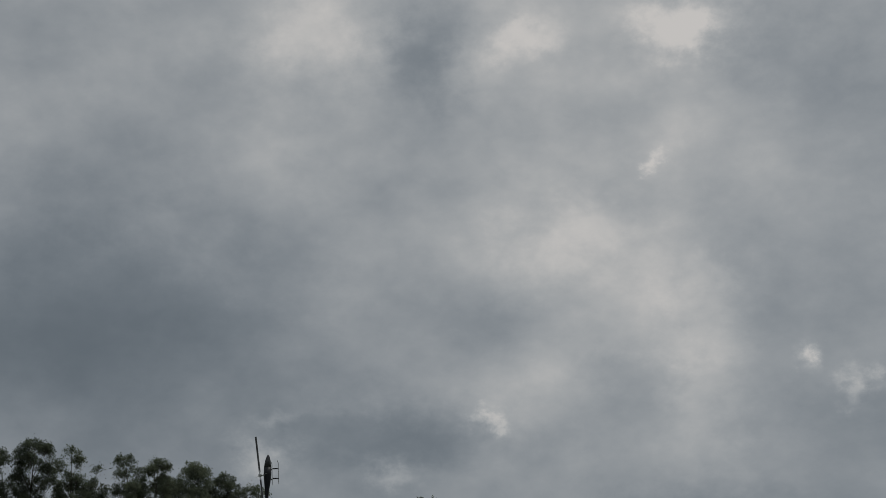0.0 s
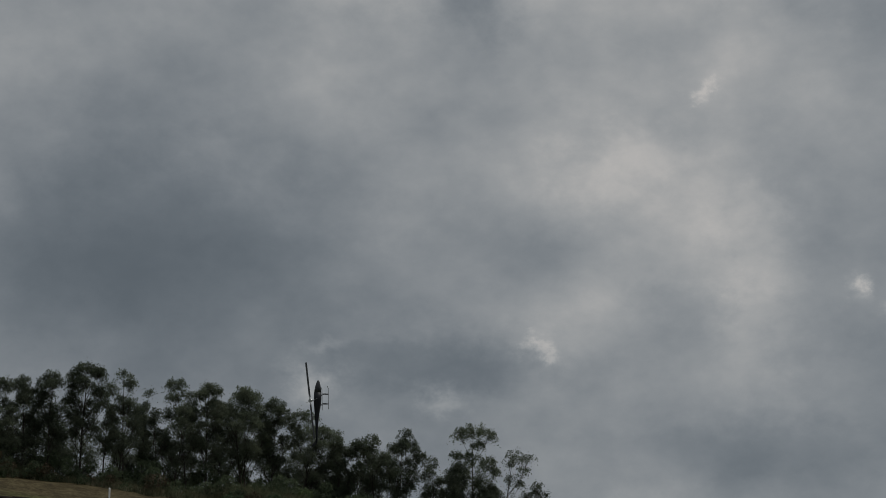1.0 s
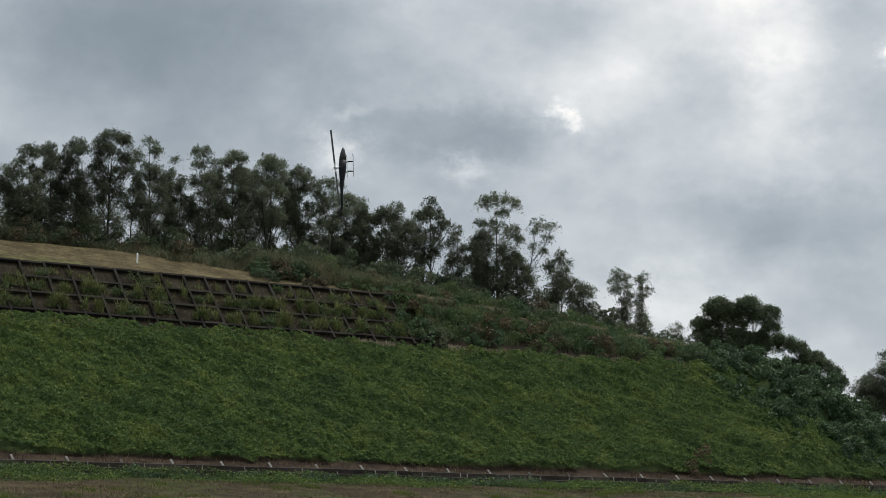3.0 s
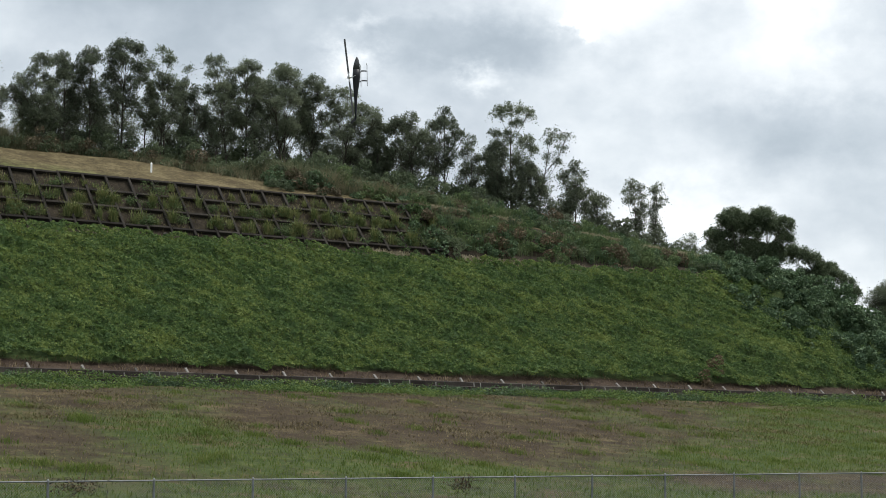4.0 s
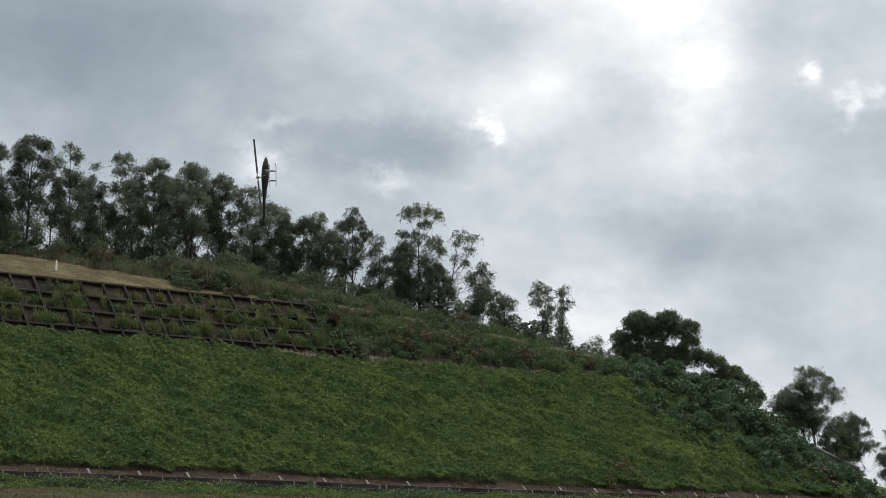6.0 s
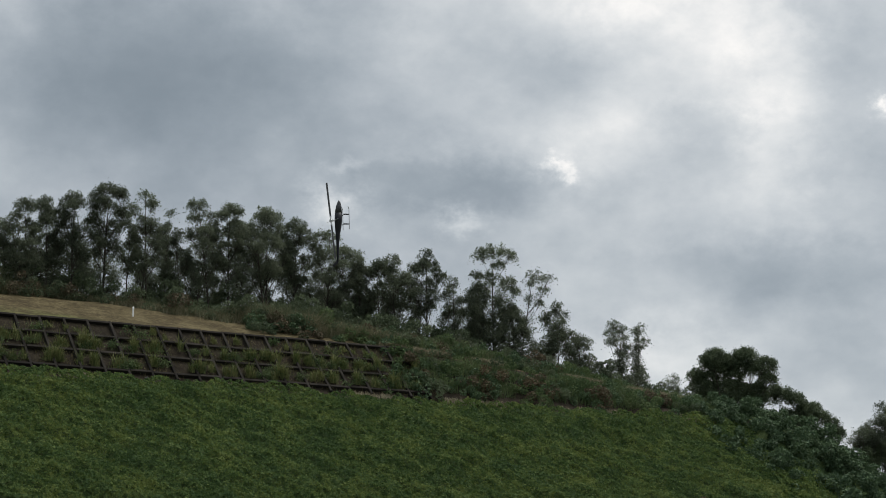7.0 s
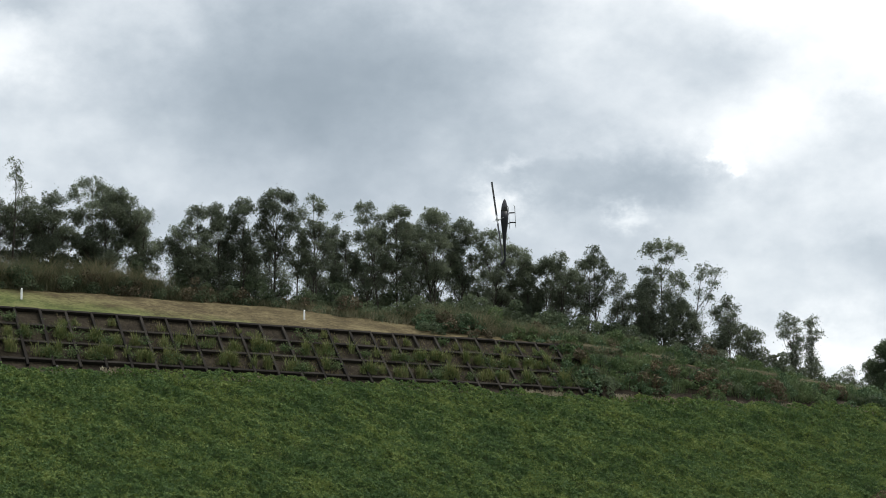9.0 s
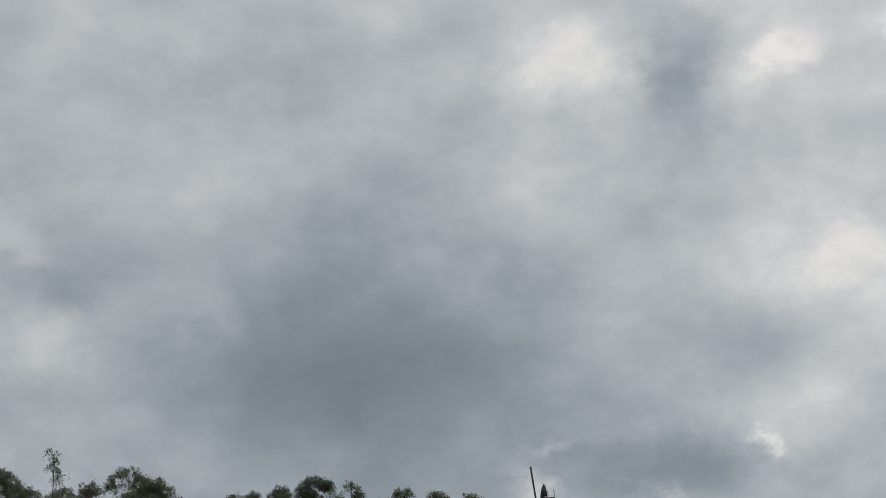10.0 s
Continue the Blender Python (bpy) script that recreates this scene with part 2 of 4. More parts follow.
def blades(points, tall, wide=0.05, lean=0.35, spread=0.4):
    """Grass blades: bent, tapered strips that stand on the points."""
    points = np.asarray(points)
    n = len(points)
    turn = rng.uniform(0, 2 * math.pi, n)
    way = np.stack([np.cos(turn), np.sin(turn), np.zeros(n)], 1)
    side = np.stack([-np.sin(turn), np.cos(turn), np.zeros(n)], 1) * (wide / 2)
    h = (np.asarray(tall) * (1 + spread * rng.uniform(-1, 1, n)))[:, None]
    bend = rng.uniform(0.1, 1.0, n)[:, None] * lean * h
    mid = points + way * bend * 0.35 + np.array([0, 0, 0.6]) * h
    tip = points + way * bend + np.array([0, 0, 0.95]) * h
    verts = np.stack([points - side, points + side, mid + side * 0.8, mid - side * 0.8, tip], 1).reshape(-1, 3)
    i = np.arange(n)[:, None] * 5
    faces = np.concatenate([i + [0, 1, 2], i + [0, 2, 3], i + [3, 2, 4]], 0)
    return verts, faces


def joined(pieces):
    verts, faces, at = [], [], 0
    for v, f in pieces:
        verts.append(v)
        faces.append(np.asarray(f) + at)
        at += len(v)
    return np.concatenate(verts), np.concatenate(faces)


def tube(path, radii, sides=6):
    """A tapered tube along a path, as quads."""
    path, radii = np.asarray(path, float), np.asarray(radii, float)
    run = np.gradient(path, axis=0)
    run /= np.linalg.norm(run, axis=1)[:, None] + 1e-9
    ref = np.where(np.abs(run[:, 2:3]) > 0.9, [[1.0, 0, 0]], [[0, 0, 1.0]])
    x = np.cross(run, ref)
    x /= np.linalg.norm(x, axis=1)[:, None] + 1e-9
    y = np.cross(run, x)
    a = np.arange(sides) * 2 * math.pi / sides
    ring = x[:, None] * np.cos(a)[None, :, None] + y[:, None] * np.sin(a)[None, :, None]
    verts = (path[:, None] + ring * radii[:, None, None]).reshape(-1, 3)
    faces = []
    for k in range(len(path) - 1):
        for j in range(sides):
            faces.append((k * sides + j, k * sides + (j + 1) % sides, (k + 1) * sides + (j + 1) % sides, (k + 1) * sides + j))
    return verts, faces


def box(bm, m, bevel=0.0):
    """A block: a unit cube under the matrix m, its edges bevelled."""
    made = bmesh.ops.create_cube(bm, size=1.0, matrix=m)
    if bevel:
        edges = list({e for v in made["verts"] for e in v.link_edges})
        bmesh.ops.bevel(bm, geom=edges, offset=bevel, segments=2, affect="EDGES", profile=0.5)
    return bm


def cylinder(bm, a, b, r0, r1=None, sides=10):
    a, b = Vector(a), Vector(b)
    m = Matrix.Translation((a + b) / 2) @ (b - a).to_track_quat("Z", "Y").to_matrix().to_4x4()
    bmesh.ops.create_cone(bm, cap_ends=True, segments=sides, radius1=r0, radius2=r0 if r1 is None else r1, depth=(b - a).length, matrix=m)
    return bm


# ---------------------------------------------------------------- the ground
PROFILE_Y = (-4000, 0, 20, 40, 46, 60, 80, 96, 102.9, 104.3, 104.45, 105.35, 105.5, 107.0, 107.9, 121.0, 121.6, 125.7, 126.0, 134, 137, 140, 150, 200, 4000)
PROFILE_Z = (0, 0, -0.35, -1.05, -1.05, 0.0, 2.4, 4.6, 5.3, 5.35, 5.2, 5.2, 6.1, 6.5, 6.9, 16.6, 17.0, 21.45, 21.55, 24.3, 25.0, 25.1, 22.0, 12.0, 0)
LEDGE = 17.0


def rough_noise(x, y, scale, seed):
    """Smooth sum of waves, for swells in the ground."""
    r = np.random.default_rng(seed)
    out = np.zeros_like(x, dtype=float)
    for k in range(7):
        a, w, ph = r.uniform(0, 6.28), scale * (0.6 + 0.5 * k), r.uniform(0, 6.28)
        out += np.sin((x * math.cos(a) + y * math.sin(a)) * w + ph) / (1 + 0.6 * k)
    return out / 2.2


def ground_z(x, y):
    x, y = np.asarray(x, float), np.asarray(y, float)
    z = np.interp(y, PROFILE_Y, PROFILE_Z)
    # the upper bank runs out towards the end of the hill
    keep = np.interp(x, (79, 85, 100, 112, 120, 127), (1.0, 0.93, 0.68, 0.45, 0.15, 0.0))
    z = np.where((y > 121.6) & (z > LEDGE), LEDGE + (z - LEDGE) * keep, z)
    cap = np.interp(x, (113, 150, 200, 400), (LEDGE + 9, 8.5, 4.0, 0.0))
    cap = np.where(x < 113, 99, cap + np.interp(x, (113, 122), (0, -6)) + np.interp(x, (122, 150), (0, 6)))
    z = np.minimum(z, np.where(y > 106, np.maximum(cap, 6.4), 99))
    # the nose of the hill falls away obliquely
    nose = np.interp(x - (y - 118) * 1.1, (115, 123.4, 126.4, 130.9, 134, 137.3, 150, 400), (30, 13.4, 12.3, 9.9, 8.9, 8.1, 6.5, 3.0))
    z = np.where(y > 106, np.minimum(z, np.maximum(nose, 6.4)), z)
    swell = np.clip((y - 106.5) / 3, 0, 1) * np.clip((121.2 - y) / 2, 0, 1)
    z = z + swell * 0.22 * rough_noise(x, y, 0.5, 3)
    top = np.clip((y - 126.5) / 4, 0, 1) * np.clip((300 - y) / 100, 0, 1)
    z = z + top * 0.15 * rough_noise(x, y, 0.4, 5)
    low = np.clip((y - 50) / 10, 0, 1) * np.clip((102 - y) / 4, 0, 1)
    return z + low * 0.12 * rough_noise(x, y, 0.35, 9)


def lushness(x, y):
    """How green the lower field is: grass has come back in patches, the rest is bare soil and straw."""
    out = -0.62 + 0.34 * rough_noise(x, y, 0.16, 43) + 0.36 * rough_noise(x, y * 0.6, 0.7, 44)
    for cx, cy, rx, ry, amount in ((37, 80, 4.0, 11, 1.15), (39, 66, 15, 7, 0.95), (64, 69, 8.5, 5.5, 1.15), (92, 91, 8.5, 12, 1.2), (78, 74, 10, 10, 0.8), (31, 86, 3, 5, 0.2)):
        out = out + amount * np.exp(-((x - cx - (y - cy) * cx / cy) / rx) ** 2 - ((y - cy) / ry) ** 2)
    out = out + np.clip((x - 101) / 6, 0, 1.2)
    return out + 1.0 * np.clip((62 - y) / 8, 0, 1) + 0.35 * np.clip((y - 101.5), 0, 1)


def ground_material():
    mat = bpy.data.materials.new("ground_soil_and_turf")
    mat.use_nodes = True
    t = mat.node_tree
    bsdf = t.nodes["Principled BSDF"]
    bsdf.inputs["Roughness"].default_value = 0.95
    bsdf.inputs["Specular IOR Level"].default_value = 0.15
    place = node(t, "ShaderNodeNewGeometry").outputs["Position"]

    def noise_at(scale, detail=6, rough=0.6):
        n = node(t, "ShaderNodeTexNoise")
        n.inputs["Scale"].default_value, n.inputs["Detail"].default_value, n.inputs["Roughness"].default_value = scale, detail, rough
        t.links.new(place, n.inputs["Vector"])
        return n.outputs["Fac"]

    def ramp_of(value, stops):
        r = node(t, "ShaderNodeValToRGB")
        e = r.color_ramp.elements
        for i, (at, c) in enumerate(stops):
            if i < 2:
                e[i].position = at
            (e[i] if i < 2 else e.new(at)).color = (*c, 1)
        t.links.new(value, r.inputs[0])
        return r.outputs[0]

    def mix(fac, a, b):
        m = node(t, "ShaderNodeMix", data_type="RGBA")
        t.links.new(fac, m.inputs["Factor"])
        t.links.new(a, m.inputs[6])
        t.links.new(b, m.inputs[7])
        return m.outputs[2]

    def over(value, low, high):
        m = node(t, "ShaderNodeMapRange", interpolation_type="SMOOTHSTEP")
        t.links.new(value, m.inputs[0])
        m.inputs[1].default_value, m.inputs[2].default_value = low, high
        return m.outputs[0]

    xyz = node(t, "ShaderNodeSeparateXYZ")
    t.links.new(place, xyz.inputs[0])
    big, mid, small = noise_at(0.09), noise_at(0.7), noise_at(6.0)
    grain = math_node(t, "ADD", math_node(t, "MULTIPLY", mid, 0.5), math_node(t, "MULTIPLY", small, 0.5))
    grain = math_node(t, "ADD", math_node(t, "MULTIPLY", math_node(t, "SUBTRACT", grain, 0.5), 2.0), 0.5)
    mown = math_node(t, "ADD", math_node(t, "MULTIPLY", noise_at(2.6, 7, 0.8), 0.6), math_node(t, "MULTIPLY", noise_at(0.45, 5, 0.6), 0.4))
    mown = math_node(t, "ADD", math_node(t, "MULTIPLY", math_node(t, "SUBTRACT", mown, 0.5), 3.6), 0.5)
    turf = ramp_of(grain, ((0.25, (0.020, 0.036, 0.008)), (0.5, (0.034, 0.053, 0.011)), (0.75, (0.068, 0.076, 0.022))))
    soil = ramp_of(grain, ((0.25, (0.018, 0.012, 0.0062)), (0.5, (0.033, 0.0225, 0.0118)), (0.75, (0.066, 0.048, 0.026))))
    under = ramp_of(grain, ((0.3, (0.030, 0.054, 0.020)), (0.5, (0.048, 0.076, 0.025)), (0.7, (0.075, 0.100, 0.032))))
    chaff = ramp_of(grain, ((0.25, (0.034, 0.024, 0.012)), (0.5, (0.062, 0.046, 0.023)), (0.75, (0.110, 0.085, 0.046))))
    straw = ramp_of(mown, ((0.25, (0.046, 0.034, 0.016)), (0.5, (0.076, 0.060, 0.029)), (0.75, (0.128, 0.104, 0.054))))
    mown_green = ramp_of(mown, ((0.25, (0.040, 0.050, 0.013)), (0.5, (0.066, 0.082, 0.022)), (0.75, (0.120, 0.118, 0.046))))
    red = ramp_of(grain, ((0.3, (0.016, 0.010, 0.0065)), (0.5, (0.029, 0.019, 0.012)), (0.7, (0.052, 0.036, 0.024))))
    bank_soil = ramp_of(grain, ((0.25, (0.013, 0.010, 0.0065)), (0.5, (0.025, 0.0195, 0.0125)), (0.75, (0.050, 0.041, 0.026))))
    green = math_node(t, "ADD", node(t, "ShaderNodeAttribute", attribute_name="turf").outputs["Fac"], math_node(t, "MULTIPLY", math_node(t, "SUBTRACT", mid, 0.5), 1.6))
    colour = mix(over(green, -0.7, 0.35), soil, turf)
    colour = mix(over(math_node(t, "ADD", noise_at(0.33), math_node(t, "MULTIPLY", small, 0.25)), 0.66, 0.80), colour, chaff)
    real_y = math_node(t, "ADD", xyz.outputs[1], math_node(t, "MULTIPLY", math_node(t, "SUBTRACT", mid, 0.5), 0.8))
    colour = mix(over(real_y, 103.6, 104.2), colour, red)
    colour = mix(over(real_y, 107.7, 108.2), colour, under)
    colour = mix(over(real_y, 120.8, 121.3), colour, bank_soil)
    colour = mix(over(xyz.outputs[1], 125.6, 125.8), colour, straw)
    lush = math_node(t, "ADD", math_node(t, "MULTIPLY", xyz.outputs[0], -0.03), math_node(t, "ADD", big, math_node(t, "MULTIPLY", math_node(t, "SUBTRACT", mown, 0.5), 0.25)))
    lush = math_node(t, "SUBTRACT", lush, math_node(t, "MULTIPLY", math_node(t, "SUBTRACT", xyz.outputs[1], 128.5), 0.05))
    green_field = mix(over(lush, -1.10, -0.72), straw, mown_green)
    colour = mix(over(xyz.outputs[1], 125.65, 125.85), colour, green_field)
    colour = mix(over(real_y, 137.0, 138.0), colour, under)
    t.links.new(colour, bsdf.inputs["Base Color"])
    b = node(t, "ShaderNodeBump")
    b.inputs["Strength"].default_value, b.inputs["Distance"].default_value = 0.35, 0.2
    t.links.new(grain, b.inputs["Height"])
    t.links.new(b.outputs[0], bsdf.inputs["Normal"])
    return mat


gx = np.concatenate([(-4000, -1500, -600, -250, -100, -50, -20, -5), np.arange(5, 160, 0.6), (165, 175, 190, 210, 240, 300, 400, 700, 1500, 4000)])
gy = np.concatenate([(-4000, -1500, -500, -200, -80, -30, 0, 10, 20, 30, 36), np.arange(40, 103, 0.9), np.arange(103.2, 108, 0.15), np.arange(108.2, 121.4, 0.5), np.arange(121.6, 126.2, 0.41), np.arange(126.5, 146, 0.8), (150, 160, 180, 200, 240, 300, 500, 900, 2000, 4000)])
X, Y = np.meshgrid(gx, gy)
ground_verts = np.stack([X, Y, ground_z(X, Y)], -1).reshape(-1, 3)
rows_n, cols_n = X.shape
i0 = (np.arange(rows_n - 1)[:, None] * cols_n + np.arange(cols_n - 1)[None]).ravel()
ground = new("ground", mesh_from("ground", ground_verts, np.stack([i0, i0 + 1, i0 + cols_n + 1, i0 + cols_n], 1), ground_material(), smooth=True))
ground.data.attributes.new("turf", "FLOAT", "POINT").data.foreach_set("value", lushness(X, Y).astype(np.float32).ravel())
tagged(ground, "grassy field rising to a terraced hillside", "ground", kind="structure")


# ---------------------------------------------------------------- trees
def tree(name, x, y, top, wide, label, leaf=LEAF, stems=1, crown_from=0.35, dense=1.0, lean=0.0, seed=1, leaf_size=0.14, group="trees on the hill crest", heads=0, skirt=1.0, crowns=(), puff=1.0):
    """Slim tapered stems that fork into rising limbs; each limb ends in a head of small leaf sprays, open inside.
    crowns: heads of its own as (sideways, height, radius) in metres, in place of a grown crown."""
    r = np.random.default_rng(seed)
    z0 = float(ground_z(x, y)) - 0.15
    tall = top - z0
    thing = new(name)
    thing.location = (x, y, z0)
    tagged(thing, label, "tree", group)
    wood, tufts = [], []
    # the sideways direction, across the line of sight from the field
    across = np.array([y, -x, 0.0]) / math.hypot(x, y)

    def spray(at, radius, count):
        d = r.normal(size=(count, 3)) * (radius, radius, radius * 0.7)
        d[:, 2] -= 0.35 * (d[:, 0] ** 2 + d[:, 1] ** 2) / max(radius, 0.1)
        tufts.append(at + d)

    for s in range(stems):
        foot = np.array([r.uniform(-0.22, 0.22) * (stems > 1) * wide, r.uniform(-0.4, 0.4) * (stems > 1), 0])
        end = np.array([lean * tall + (r.uniform(-0.3, 0.3) * wide if s else 0.0), r.uniform(-0.5, 0.5), (tall if s == 0 else tall * r.uniform(0.76, 0.93)) - 0.5])
        k = np.linspace(0, 1, 9)[:, None]
        sway = np.stack([np.sin(k[:, 0] * 5 + r.uniform(0, 6)), np.sin(k[:, 0] * 4 + r.uniform(0, 6)), 0 * k[:, 0]], 1) * 0.016 * tall * k * (1 - 0.6 * k)
        stem = foot + (end - foot) * k ** np.array([[1.25, 1.25, 1.0]]) + sway
        base_r = (0.0078 * tall + 0.02) / (1 + 0.15 * (stems - 1))
        wood.append(tube(stem, base_r * (1 - 0.86 * k[:, 0]), 6))

        def on_stem(f):
            return np.array([np.interp(f, k[:, 0], stem[:, c]) for c in range(3)])

        spots = []
        if crowns:
            grown = tall / max(up + 0.6 * rad for dx, up, rad in crowns)
            for dx, up, rad in crowns[s::stems]:
                spots.append((across * dx + (0, r.uniform(-0.5, 0.5), up * grown - rad * 0.4), rad * 1.12))
        else:
            count = max(5, (heads or int(11 + wide * 3.2)) // stems)
            size = 0.34 + 0.10 * wide
            for h in range(count):
                if h == 0:
                    rad = size * r.uniform(0.9, 1.15)
                    spots.append((on_stem(1.0) + (0, 0, 0.4 - rad * 0.62), rad))
                    continue
                g = (h + r.uniform(-0.45, 0.45)) / count
                f = crown_from + (1 - crown_from) * max(0.0, g) ** 0.82
                room = wide / 2 * (math.sqrt(max(0.0, 1 - ((g - 0.62) / 0.42) ** 2)) if g > 0.62 else np.interp(g, (0, 0.62), (0.62, 1.0)))
                rad = size * r.uniform(0.55, 1.0)
                turn = r.uniform(0, 6.283)
                reach = max(0.1, room - rad * 0.7) * r.uniform(0.45, 1.0)
                at = on_stem(min(f, 0.97)) + (math.cos(turn) * reach, math.sin(turn) * reach * 0.8, 0)
                at[2] = min(at[2], tall - rad * 0.8)
                spots.append((at, rad))
        for at, rad in spots:
            out = math.hypot(at[0] - np.interp(at[2], stem[:, 2], stem[:, 0]), at[1] - np.interp(at[2], stem[:, 2], stem[:, 1]))
            start_f = float(np.clip((at[2] - 0.5 - out * r.uniform(1.0, 1.9)) / stem[-1, 2], 0.10, 0.93))
            begin = on_stem(start_f)
            q = np.linspace(0, 1, 6)[:, None]
            knee = (begin + at) / 2 + np.array([(at[0] - begin[0]) * 0.16, (at[1] - begin[1]) * 0.16, -0.10 * out])
            limb = begin * (1 - q) ** 2 + knee * 2 * q * (1 - q) + (at - (0, 0, rad * 0.35)) * q ** 2
            thick = base_r * (1 - 0.86 * start_f) * 0.62
            wood.append(tube(limb, np.maximum(thick * (1 - 0.7 * q[:, 0]), 0.013), 5))
            n = int((5 + 15 * rad ** 1.7) * puff)
            d = r.normal(size=(n, 3))
            d /= np.linalg.norm(d, axis=1)[:, None]
            d[:, 2] = np.where((d[:, 2] < -0.15) & (r.uniform(0, 1, n) < 0.75), -d[:, 2], d[:, 2])
            d *= (rad * r.uniform(0.42, 1.0, n) ** 0.7)[:, None]
            d[:, 2] *= 0.82
            for i in range(n):
                end_at = at + d[i]
                if i % 2 == 0:
                    wood.append(tube(np.stack([limb[4], limb[4] * 0.45 + end_at * 0.55 - (0, 0, 0.06), end_at]), (0.016, 0.011, 0.006), 3))
                spray(end_at, r.uniform(0.13, 0.24) * (0.75 + 0.35 * rad), int(r.uniform(40, 66) * dense))
        # thin shoots along the lower stem
        for j in range(int(skirt * r.uniform(14, 20) / stems)):
            f = r.uniform(0.10, crown_from + 0.25)
            begin = on_stem(f)
            turn, reach = r.uniform(0, 6.283), r.uniform(0.25, 0.30 * wide + 0.35)
            end_at = begin + (math.cos(turn) * reach, math.sin(turn) * reach, r.uniform(0.1, 0.7))
            wood.append(tube(np.stack([begin, (begin + end_at) / 2 + (0, 0, 0.08), end_at]), (0.015, 0.011, 0.006), 3))
            spray(end_at, r.uniform(0.16, 0.3), int(r.uniform(35, 75) * min(dense, 1.1)))
    global rng
    rng = r
    part("trunk", mesh_from("trunk", *joined([(v, [q2 for f in fs for q2 in ((f[0], f[1], f[2]), (f[0], f[2], f[3]))]) for v, fs in wood]), BARK, smooth=True), BARK, thing)
    part("crown", mesh_from("crown", *leaves(np.concatenate(tufts), leaf_size, 2.0, 0.5, simple=True), leaf), leaf, thing)
    return thing


def bush(name, x, y, wide, tall, label, leaf=SHRUB, seed=1, leaf_size=0.3, dense=1.0, category="shrub", group="shrubs on the hillside", sink=0.15, mounds=None):
    """A low thicket of leafy mounds down to the ground."""
    r = np.random.default_rng(seed)
    z0 = float(ground_z(x, y)) - sink
    tufts = []
    for k in range(mounds or int(4 + wide * 1.3)):
        f = r.uniform(0.0, 1.0) if k % 2 else r.uniform(0.6, 1.0)
        px, py = r.uniform(-0.5, 0.5) * wide, r.uniform(-0.4, 0.4) * wide
        edge = 1 - min(1, (2 * px / wide) ** 2 + (2 * py / wide) ** 2)
        dz = float(ground_z(x + px, y + py)) - z0
        tip = np.array([px, py, dz + tall * (0.08 + 0.77 * f * edge)])
        rad = r.uniform(0.5, 0.95) * (0.35 + 0.16 * tall)
        n = int(330 * dense * rad ** 1.7)
        d = r.normal(size=(n, 3))
        d /= np.linalg.norm(d, axis=1)[:, None]
        d *= (rad * r.uniform(0.3, 1.05, n) ** 0.4)[:, None]
        d[:, 2] *= 0.85
        tufts.append(tip + d)
    global rng
    rng = r
    thing = new(name, mesh_from(name, *leaves(np.concatenate(tufts), leaf_size, 1.6, 0.6, simple=True), leaf))
    thing.location = (x, y, z0)
    return tagged(thing, label, category, group)


GUM = "tall slender gum tree with a dark green rounded crown"
# x, y, top, crown width, stems, foot of the crown as a share of its height
GROVE = (
    (24.5, 139, 33.5, 5.0, 2, 0.25), (29.0, 138, 33.0, 5.4, 2, 0.2), (33.4, 138, 33.4, 4.2, 1, 0.3), (40.6, 138.5, 33.0, 4.6, 3, 0.15), (38.9, 139.5, 32.8, 4.4, 3, 0.15), (35.6, 139, 32.4, 4.4, 2, 0.2),
    (48.4, 139, 32.6, 3.6, 2, 0.2), (52.6, 138, 33.0, 3.3, 2, 0.2), (54.9, 138.5, 33.6, 3.0, 1, 0.3), (56.9, 138, 34.2, 3.0, 1, 0.35),
    (59.7, 138, 35.2, 3.9, 1, 0.4), (68.2, 138, 35.0, 4.3, 2, 0.25), (70.9, 137.5, 34.8, 3.0, 1, 0.35), (75.1, 138, 34.9, 5.6, 2, 0.35),
    (77.9, 138.5, 34.4, 3.6, 1, 0.3), (80.9, 137, 33.4, 5.0, 2, 0.25), (83.3, 136, 30.8, 2.8, 1, 0.2), (85.7, 135, 31.3, 4.3, 3, 0.3),
    (89.7, 135, 32.3, 3.6, 2, 0.3),
)
for k, (x, y, top, wide, stems, low) in enumerate(GROVE):
    tree("gum_tree", x, y, top, wide * 1.32, GUM, stems=stems, seed=20 + k, crown_from=low, dense=1.05, skirt=1.1)
BEHIND = ((27, 143, 31.5, 2), (31, 143, 31.8, 2), (36.0, 143, 31.0, 2), (39.6, 142, 32.0, 2), (46.4, 143, 31.2, 2), (53.6, 143, 31.2, 2), (56.4, 142, 31.4, 2), (59.0, 143, 31.6, 2), (61.0, 142, 30.6, 2), (55.0, 141.5, 30.6, 3), (57.8, 141.5, 30.4, 3), (64.8, 142, 30.6, 2), (67.4, 142.5, 32.4, 3), (69.8, 142.0, 31.6, 2), (71.8, 143, 32.6, 3), (74.0, 142, 31.8, 3), (76.4, 143, 32.4, 2), (79.4, 142.5, 32.0, 3), (81.6, 141, 30.4, 2), (83.4, 140, 29.0, 2), (85.6, 139.5, 29.2, 3), (87.8, 138.5, 30.0, 3), (94.6, 136, 27.6, 2))
for k, (x, y, top, stems) in enumerate(BEHIND):
    tree("gum_tree", x, y, top, 4.8, "gum tree half hidden behind the front row", stems=stems, seed=120 + k, crown_from=0.2, dense=0.5, skirt=1.1)
tree("gum_tree", 37.6, 138, 35.6, 2.4, "thin gum tree with sparse tufts and a bare top", seed=61, dense=0.6, crown_from=0.45, heads=9, puff=0.7)
tree("gum_tree", 44.2, 139, 34.8, 7.4, "broad gum tree with a wide domed crown", stems=3, seed=62, crown_from=0.25, heads=42, dense=1.2, skirt=2)
